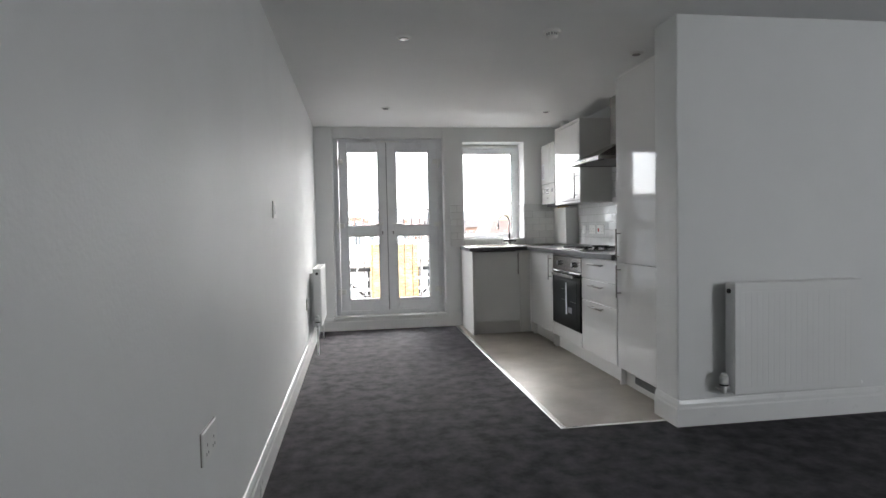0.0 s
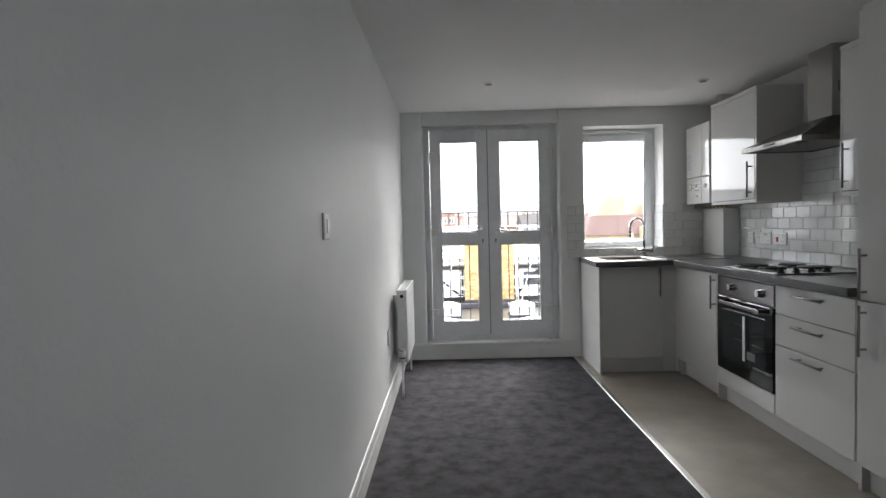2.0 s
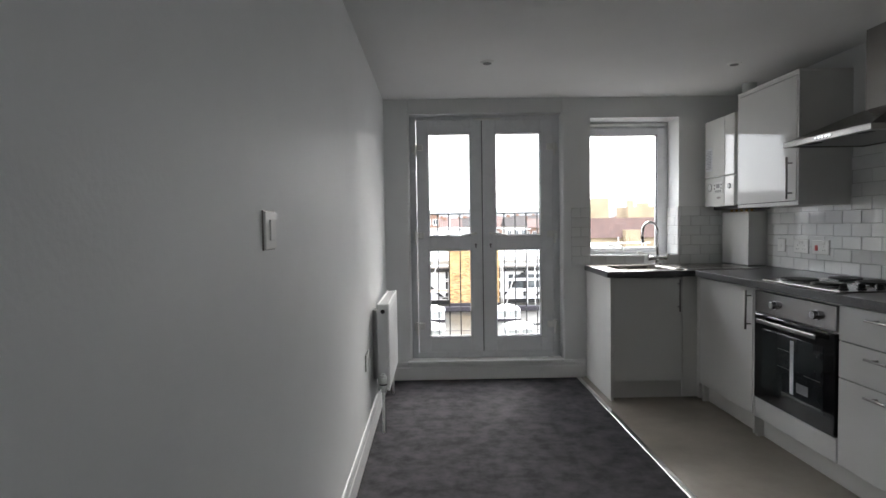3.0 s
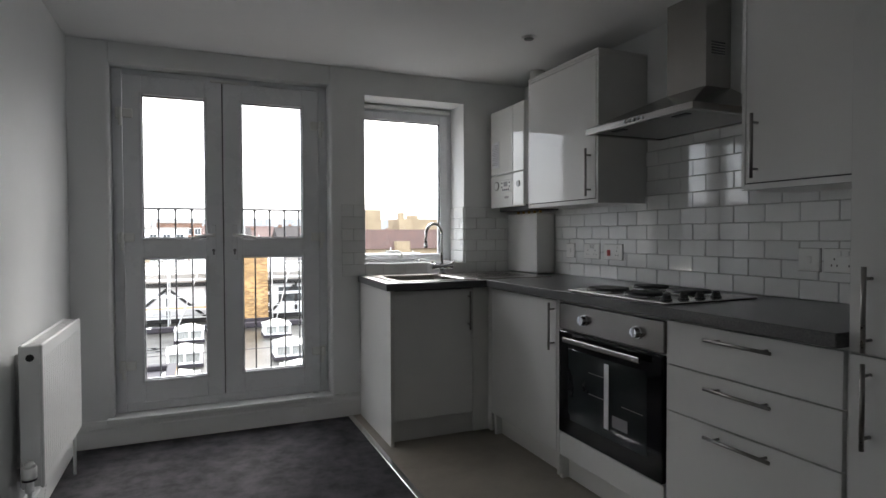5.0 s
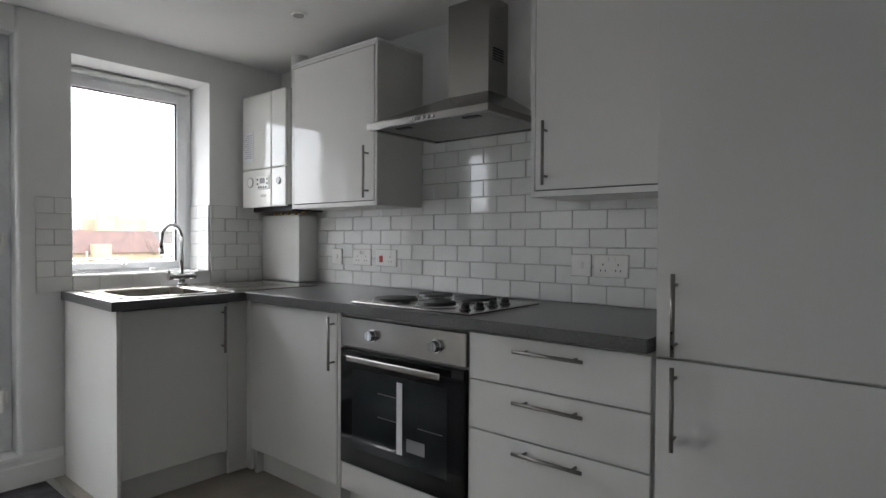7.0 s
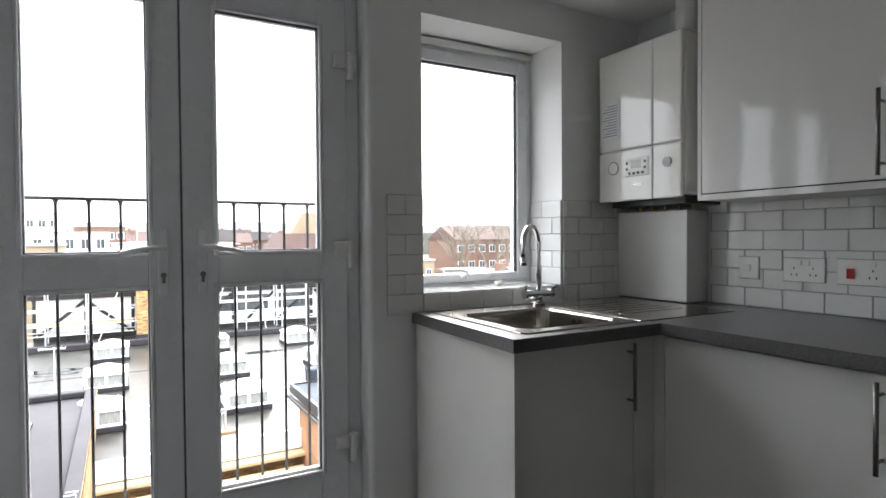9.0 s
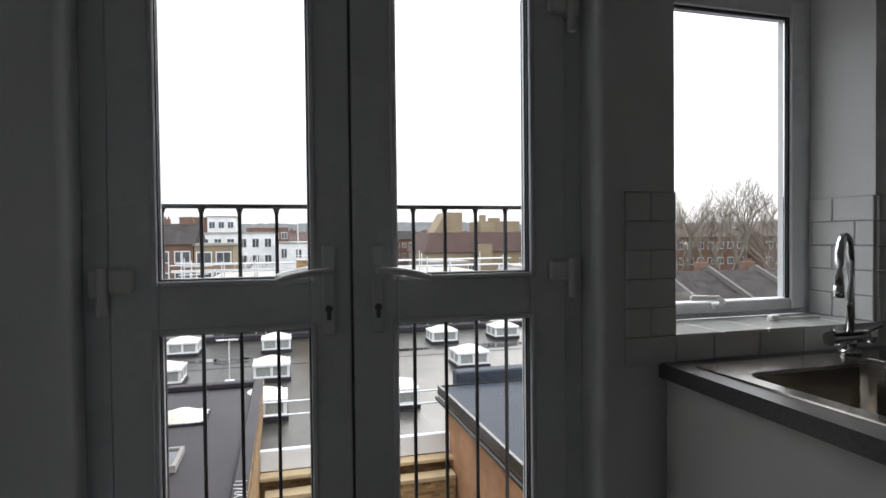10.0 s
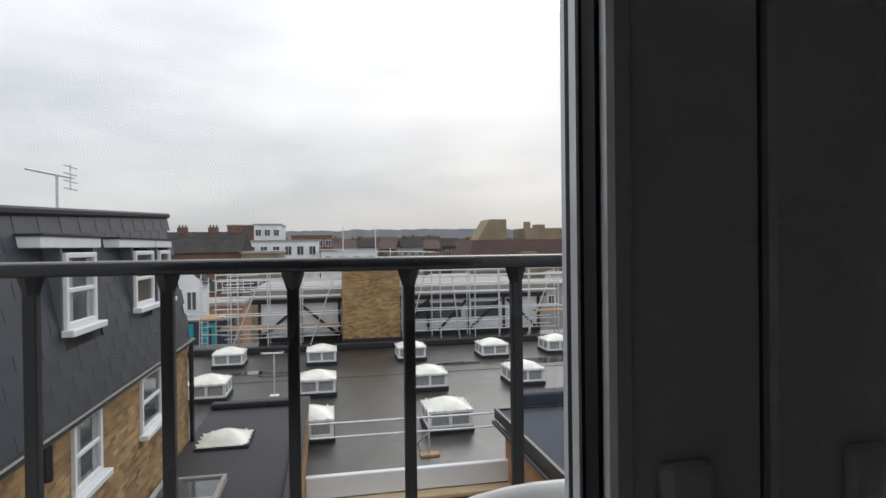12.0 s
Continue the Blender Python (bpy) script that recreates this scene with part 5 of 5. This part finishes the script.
def gable_walls(bm):
    x0, x1, z0, z1 = -10.01, -7.39, -0.83, 0.29
    for ys in ((46.0, 46.25), (48.0, 48.2)):
        ends = [[bm.verts.new(p) for p in ((x0, y, G), (x1, y, G), (x1, y, z0), ((x0 + x1) / 2, y, z1), (x0, y, z0))] for y in ys]
        for k in range(5):
            bm.faces.new((ends[0][k], ends[0][(k + 1) % 5], ends[1][(k + 1) % 5], ends[1][k]))
        bm.faces.new(ends[0])
        bm.faces.new(ends[1])
    for x in (x0, x1 - 0.2):
        fill(bm, x, 46.26, G, x + 0.2, 47.99, z0 - 0.05)


def gable_tiles(bm):
    x0, x1, z0, z1 = -10.01, -7.39, -0.83, 0.29
    m = (x0 + x1) / 2
    for a, b in ((x0 - 0.25, m), (x1 + 0.25, m)):
        lo = z0 - 0.12
        v = [bm.verts.new(p) for p in ((a, 46.1, lo), (b, 46.1, z1 + 0.05), (b, 48.1, z1 + 0.05), (a, 48.1, lo), (a, 46.1, lo + 0.12), (b, 46.1, z1 + 0.17), (b, 48.1, z1 + 0.17), (a, 48.1, lo + 0.12))]
        for q in ((0, 1, 2, 3), (4, 5, 6, 7), (0, 1, 5, 4), (1, 2, 6, 5), (2, 3, 7, 6), (3, 0, 4, 7)):
            bm.faces.new([v[k] for k in q])


under(gh, shape("wall", WHITER, gable_walls), shape("roof", SLATEF, gable_tiles), window_grid(-8.46, -7.56, 46.0, -2.79, -1.29, 1, 1, 0.7, 1.3))
block("red brick low yard building", -11, -5.8, 52, 5, -3.0, ORANGEB)
block("red brick and white modern block", -19.7, -14.2, 132, 12, 5.8, REDB)
block("white modern stepped apartment block", -14.2, -8.9, 130, 14, 5.9, WHITER, 3, 2, None, 0, 1.2, 1.4)
block("long white low commercial building", -13, -1.0, 108, 12, 2.3, WHITER, 6, 2, None, 0, 1.2, 1.6)
block("white commercial shed beyond the site", -0.5, 8.5, 100, 12, 0.6, WHITER, 4, 1, None, 0, 1.0, 1.6)
block("brown brick parade with flat roof", -6.5, 1.5, 125, 10, 3.6, REDB, 5, 2)
for i in range(9):
    x = 2 + i * 5.6
    block("distant brick terrace house with pitched roof", x, x + 5.5, 150 + 6 * (i % 3), 9, 0.4 + 0.5 * (i % 2), REDB if i % 3 else GREYR, 3, 2, SLATEF if i % 2 else BROWNT, 2.4, 1.1, 1.3, None, (x + 1.2,), "house")
for i in range(14):
    x = -62 + i * 11.5
    block("far brick terrace row with pitched roof", x, x + 10.5, 215 + 14 * (i % 4), 10, 0.5 + 0.8 * (i % 3), (REDB, GREYR, TANB, WHITER)[i % 4], 5, 2, (SLATEF, BROWNT)[i % 2], 2.6, 1.2, 1.3, None, (x + 2, x + 8), "house")
rh = random.Random(31)
for i in range(34):
    x, y = rh.uniform(-45, 95), rh.uniform(170, 330)
    wide = rh.uniform(6, 15)
    block("far terrace roofs and chimneys in the haze of the town", x, x + wide, y, 9, rh.uniform(-1.0, 2.2), rh.choice((REDB, GREYR, TANB, WHITER, REDB)), int(wide / 2.6), 2, rh.choice((SLATEF, BROWNT, SLATEF, None)), rh.uniform(1.8, 3.0), 1.1, 1.3, None, (x + 1.5, x + wide - 1.5) if i % 2 else (), "house")
for i in range(7):
    x = 8 + i * 5.2
    block("low workshop with grey roof behind the site", x, x + 5.0, 66 + 5 * (i % 3), 8, -3.2 + 0.6 * (i % 3), (GREYR, WHITER, TANB)[i % 3], 3, 1, None, 0, 0.9, 1.0)

bt = thing("brown_mansard_block", "tan rendered block with brown tiled mansard and stacks", "building", (30, 90, G))
under(bt, boxes("wall", TANB, [(21.2, 90, G, 38.5, 102, -1.0)]))
def brown_roof(bm):
    a = [bm.verts.new(p) for p in ((20.9, 89.7, -1.0), (38.8, 89.7, -1.0), (38.8, 102.3, -1.0), (20.9, 102.3, -1.0))]
    b = [bm.verts.new(p) for p in ((22.3, 91.6, 2.05), (38.0, 91.6, 2.05), (38.0, 100.5, 2.05), (22.3, 100.5, 2.05))]
    for i in range(4):
        bm.faces.new((a[i], a[(i + 1) % 4], b[(i + 1) % 4], b[i]))
    bm.faces.new(b)
def wedge(bm):
    a = [bm.verts.new(p) for p in ((23.0, 92, 1.9), (27.7, 92, 1.9), (27.7, 92, 5.2), (25.0, 92, 5.2))]
    b = [bm.verts.new((v.co.x, 97, v.co.z)) for v in a]
    for i in range(4):
        bm.faces.new((a[i], a[(i + 1) % 4], b[(i + 1) % 4], b[i]))
    bm.faces.new(a)
    bm.faces.new(b)
under(bt, shape("roof", BROWNT, brown_roof), shape("stack", TANB, wedge), boxes("stair_head", TANB, [(30.8, 92, 2.0, 37.4, 98, 3.8), (30.8, 92, 3.8, 31.6, 93, 4.8), (33.0, 93, 3.8, 34.4, 95, 4.4)]),
      window_grid(21.5, 38.3, 90, -5.2, -1.6, 6, 1, 1.1, 1.3),
      boxes("bay", TANB, [(29.2, 88.6, G, 31.4, 90, 0.2)]))

# grey terrace across the street
for i, (mat, lab) in enumerate(((GREYR, "grey rendered"), (GREYR, "grey rendered"), (REDR, "red painted"), (GREYR, "grey rendered"), (WHITER, "white rendered"), (GREYR, "grey rendered"))):
    x = 28.9 + 4.6 * i
    hs = thing("terraced_house", lab + " two-storey terraced house with slate roof", "house", (x + 2.3, 44, G), group="terraced houses")
    under(hs, boxes("wall", mat, [(x, 40, G, x + 4.58, 49, -3.9)]), shape("roof", SLATEF, gable_roof(x, x + 4.58, 40, 49, -3.9, 2.3)))
    def parapet(bm):
        v = []
        for xx in (x - 0.14, x + 0.14):
            v.append([bm.verts.new(p) for p in ((xx, 39.6, -4.2), (xx, 39.6, -3.5), (xx, 44.5, -1.25), (xx, 49.4, -3.5), (xx, 49.4, -4.2))])
        for k in range(5):
            bm.faces.new((v[0][k], v[0][(k + 1) % 5], v[1][(k + 1) % 5], v[1][k]))
        bm.faces.new(v[0])
        bm.faces.new(v[1])
    under(hs, shape("party_parapet", PARA, parapet), chimney(x + 0.1, 45.5, -2.0, REDB),
          window_grid(x + 0.3, x + 4.4, 40, -6.2, -4.3, 3, 1, 0.85, 1.55), window_grid(x + 1.8, x + 4.2, 40, -8.6, -6.6, 1, 1, 1.6, 1.3),
          boxes("door", WINF, [(x + 0.6, 39.95, G, x + 1.5, 40.05, G + 2.0)]), boxes("bay_roof", SLATEF, [(x + 1.7, 39.2, -6.55, x + 4.3, 40.0, -6.3)], 0.08),
          boxes("gutter", BLACKP, [(x, 39.6, -3.98, x + 4.58, 39.72, -3.88)]))
yw = thing("garden_wall", "long pale rendered yard wall along the street", "wall", (24, 44, G))
under(yw, boxes("wall", WHITER, [(15, 52, G, 28, 52.3, G + 2.2)]), boxes("lower_wall", TANB, [(14, 47, G, 28.5, 47.3, G + 2.4)]))
for i in range(5):
    x = 52 + i * 17
    block("brown brick three-storey flats with white windows", x, x + 15.5, 92 + 3 * (i % 2), 10, 0.9, REDB, 7, 3, BROWNT, 2.4, 1.3, 1.3)


# ---- winter trees ----
def tree(x, y, tall, seed, label):
    rnd = random.Random(seed)
    t = thing("bare_tree", label, "tree", (x, y, G), group="winter trees")
    limbs, twigs = [], []
    def grow(p, d, length, r, level):
        q = p + d * length
        (limbs if level < 3 else twigs).append((p, q, r, r * 0.68))
        if level == 6:
            return
        for k in range(3 if level in (1, 2, 3, 4) else 2):
            nd = (d + Vector((rnd.uniform(-1, 1), rnd.uniform(-1, 1), rnd.uniform(-0.25, 0.75))) * (0.62 if level else 0.5)).normalized()
            grow(p + d * length * rnd.uniform(0.7, 1.0), nd, length * rnd.uniform(0.62, 0.84), r * 0.6, level + 1)
    grow(Vector((x, y, G)), Vector((0, 0, 1)), tall * 0.27, tall * 0.014, 0)
    def build(rows, n):
        def make(bm):
            for p, q, r, r2 in rows:
                d = (q - p).normalized().to_track_quat("Z", "Y")
                ring = [[bm.verts.new(c + d @ Vector((rr * math.cos(2 * math.pi * k / n), rr * math.sin(2 * math.pi * k / n), 0))) for k in range(n)] for c, rr in ((p, r), (q, r2))]
                for k in range(n):
                    bm.faces.new((ring[0][k], ring[0][(k + 1) % n], ring[1][(k + 1) % n], ring[1][k]))
        return make
    under(t, shape("trunk", BARK, build(limbs, 6)))
    tagged(under(t, shape("twigs", BARK, build(twigs, 3))), "fine bare twigs", kind="stuff")
    return t


proto = [tree(62, 78, 21, 1, "tall bare winter tree behind the terrace"), tree(70, 86, 20, 2, "bare spreading winter tree by the flats"), tree(48, 84, 19, 7, "bare winter tree near the flats")]
for i, (x, y, s) in enumerate(((80, 80, 1.0), (90, 88, 1.05), (99, 84, 1.0), (110, 88, 1.1), (56, 88, 0.95), (76, 74, 0.9), (86, 72, 0.95), (42, 92, 0.75), (66, 70, 0.8), (104, 74, 0.95), (120, 80, 1.05), (50, 74, 0.85), (55, 76, 0.9), (60, 84, 1.05), (45, 78, 0.8), (73, 84, 1.15), (84, 86, 1.15), (94, 84, 1.15), (78, 88, 1.2), (104, 88, 1.2), (66, 88, 1.1), (88, 78, 1.05), (115, 86, 1.2), (97, 78, 1.05), (58, 70, 0.75), (72, 76, 1.0))):
    c = copy_thing(proto[i % 3], Matrix.Translation((x, y, G)) @ Matrix.Rotation(i * 1.3, 4, "Z") @ Matrix.Scale(s, 4))
    c.scale = (s, s, s)
tree(-3.5, 72, 10, 5, "small bare street tree by white buildings")


# ---- tiles, slates: pieces last ----
def block_mesh(name, sx, sy, sz, mat, bevel):
    bm = bmesh.new()
    fill(bm, -sx / 2, -sy / 2, -sz / 2, sx / 2, sy / 2, sz / 2, bevel)
    me = bpy.data.meshes.new(name)
    bm.to_mesh(me)
    bm.free()
    me.materials.append(mat)
    return me


TW, TH, J = 0.150, 0.0740, 0.0025
tiles = {}


def tile_run(parent, axis, at, u0, u1, z0, z1, bond):
    """Metro tiles laid in half bond from z0 up, cut at the ends. axis: the wall's normal, at: its tile face."""
    row, z = 0, z0
    while z < z1 - 0.01:
        h = min(TH, z1 - z)
        u = u0 - (bond + (0.5 if row % 2 else 0)) % 1 * (TW + J)
        while u < u1 - 0.004:
            a, b = max(u, u0), min(u + TW, u1)
            if b - a > 0.008:
                key = (axis, round(b - a, 3), round(h, 3))
                if key not in tiles:
                    tiles[key] = block_mesh("tile", 0.008 if axis == "x" else b - a, b - a if axis == "x" else 0.008, h, TILE, 0.0022)
                ob = new("tile", tiles[key])
                ob.location = (at, (a + b) / 2, z + h / 2) if axis == "x" else ((a + b) / 2, at, z + h / 2)
                ob.parent = parent
            u += TW + J
        z += TH + J
        row += 1


ZT = 0.9015
gk = setting(boxes("splashback_kitchen", GROUT, [(XB - 0.0045, 4.441, ZT, XB - 0.0005, 6.690, 1.360), (XB - 0.0045, 5.02, 1.36, XB - 0.0005, 5.852, 1.666)]), "white gloss metro tile splashback with grey grout")
tile_run(gk, "x", XB - 0.006, 4.442, 6.690, ZT + 0.001, 1.360, 0.3)
tile_run(gk, "x", XB - 0.006, 5.021, 5.851, ZT + 0.001 + 6 * (TH + J), 1.668, 0.1)
gn = setting(boxes("splashback_window", GROUT, [(1.452, W - 0.0045, ZT - 0.006, KX0, W - 0.0005, 1.354), (KX1, W - 0.0045, ZT, 2.657, W - 0.0005, 1.354), (KX0, W - 0.0045, ZT, KX1, W - 0.0005, KZ0 - 0.013)]), "white metro tiles round the kitchen window")
tile_run(gn, "y", W - 0.006, 1.452, KX0 - 0.001, ZT - 0.006, 1.354, 0.0)
tile_run(gn, "y", W - 0.006, KX1 + 0.001, 2.657, ZT - 0.006, 1.354, 0.4)
tile_run(gn, "y", W - 0.006, KX0, KX1, ZT - 0.006, KZ0 - 0.006, 0.2)
gr2 = setting(boxes("splashback_reveal", GROUT, [(KX1 - 0.0045, W + 0.001, KZ0, KX1 - 0.0005, wy - 0.001, 1.354)]), "white metro tiles inside the window reveal")
tile_run(gr2, "x", KX1 - 0.006, W - 0.002, wy - 0.002, KZ0 + 0.001, 1.354, 0.1)
gs = setting(boxes("window_sill", GROUT, [(KX0, W - 0.002, KZ0 - 0.012, KX1, wy, KZ0 - 0.008)]), "tiled window sill")
for i in range(5):
    a, b = KX0 + 0.1525 * i, min(KX0 + 0.1525 * i + 0.150, KX1 - 0.002)
    ob = new("tile", block_mesh("sill_tile", b - a, wy - W + 0.008, 0.009, TILE, 0.002))
    ob.location, ob.parent = ((a + b) / 2, (W - 0.010 + wy) / 2, KZ0 - 0.0045), gs

# slates of the mansard face
run = math.hypot(TX - MX, TZ - EZ)
lean = math.atan2(MX - TX, TZ - EZ)
slate_mesh = block_mesh("slate", 0.012, 0.592, 0.34, SLATE, 0.003)
rows_n = 10
rnd = random.Random(21)
for r in range(rows_n):
    f = (r + 0.5) / rows_n
    zc, xc = EZ + (TZ - EZ) * f, MX + (TX - MX) * f
    yend = Y1 - 0.1 * f
    y = Y0 + (0.3 if r % 2 else 0)
    while y + 0.3 < yend:
        cy = y + 0.3
        if not any(a + 0.05 < cy < b - 0.05 and 0.2 < zc < 1.2 for a, b in ((14.88, 15.85), (17.55, 18.60), (18.98, 19.75))):
            ob = new("slate", slate_mesh)
            ob.parent = mb
            ob.matrix_parent_inverse = Matrix.Translation(-mb.location)
            ob.matrix_basis = Matrix.Translation((xc + 0.030, cy, zc - FALL * (Y1 - cy) * f)) @ Matrix.Rotation(-lean - 0.02 + rnd.uniform(-0.004, 0.004), 4, "Y")
        y += 0.6


# ---- loose pieces of one part, each an object of its own ----
def separate(names):
    for ob in list(scene.objects):
        if ob.type != "MESH" or ob.name.split(".")[0] not in names or ob.data.users > 1:
            continue
        bm = bmesh.new()
        bm.from_mesh(ob.data)
        left, groups = set(bm.verts), []
        while left:
            stack, seen = [left.pop()], []
            while stack:
                v = stack.pop()
                seen.append(v)
                for e in v.link_edges:
                    o = e.other_vert(v)
                    if o in left:
                        left.discard(o)
                        stack.append(o)
            groups.append(seen)
        if len(groups) < 2:
            bm.free()
            continue
        for k, g in enumerate(groups):
            index = {v: i for i, v in enumerate(g)}
            faces = [[index[v] for v in f.verts] for f in bm.faces if f.verts[0] in index]
            me = bpy.data.meshes.new(ob.data.name)
            me.from_pydata([v.co[:] for v in g], [], faces)
            me.materials.append(ob.data.materials[0])
            if k == 0:
                first_mesh = me
            else:
                c = ob.copy()
                c.data = me
                scene.collection.objects.link(c)
        bm.free()
        ob.data = first_mesh


separate({"wall_bracket", "shelf_rail", "dial_mark", "support_leg", "vent_slots", "lamp_cover", "button", "upper_front", "lower_front", "filler", "board", "end_cover",
          "puddle", "lap_joint", "scaffold_board", "rail", "painted_arch", "bay", "parapet", "upstand", "dormer_canopy", "canopy_felt", "dormer_cheek", "curtain", "valve",
          "gauge", "downpipe", "roof_edge", "front_edge", "stair_head", "timber_brace", "fixing_clip", "slot", "gasket", "ridge_capping"})
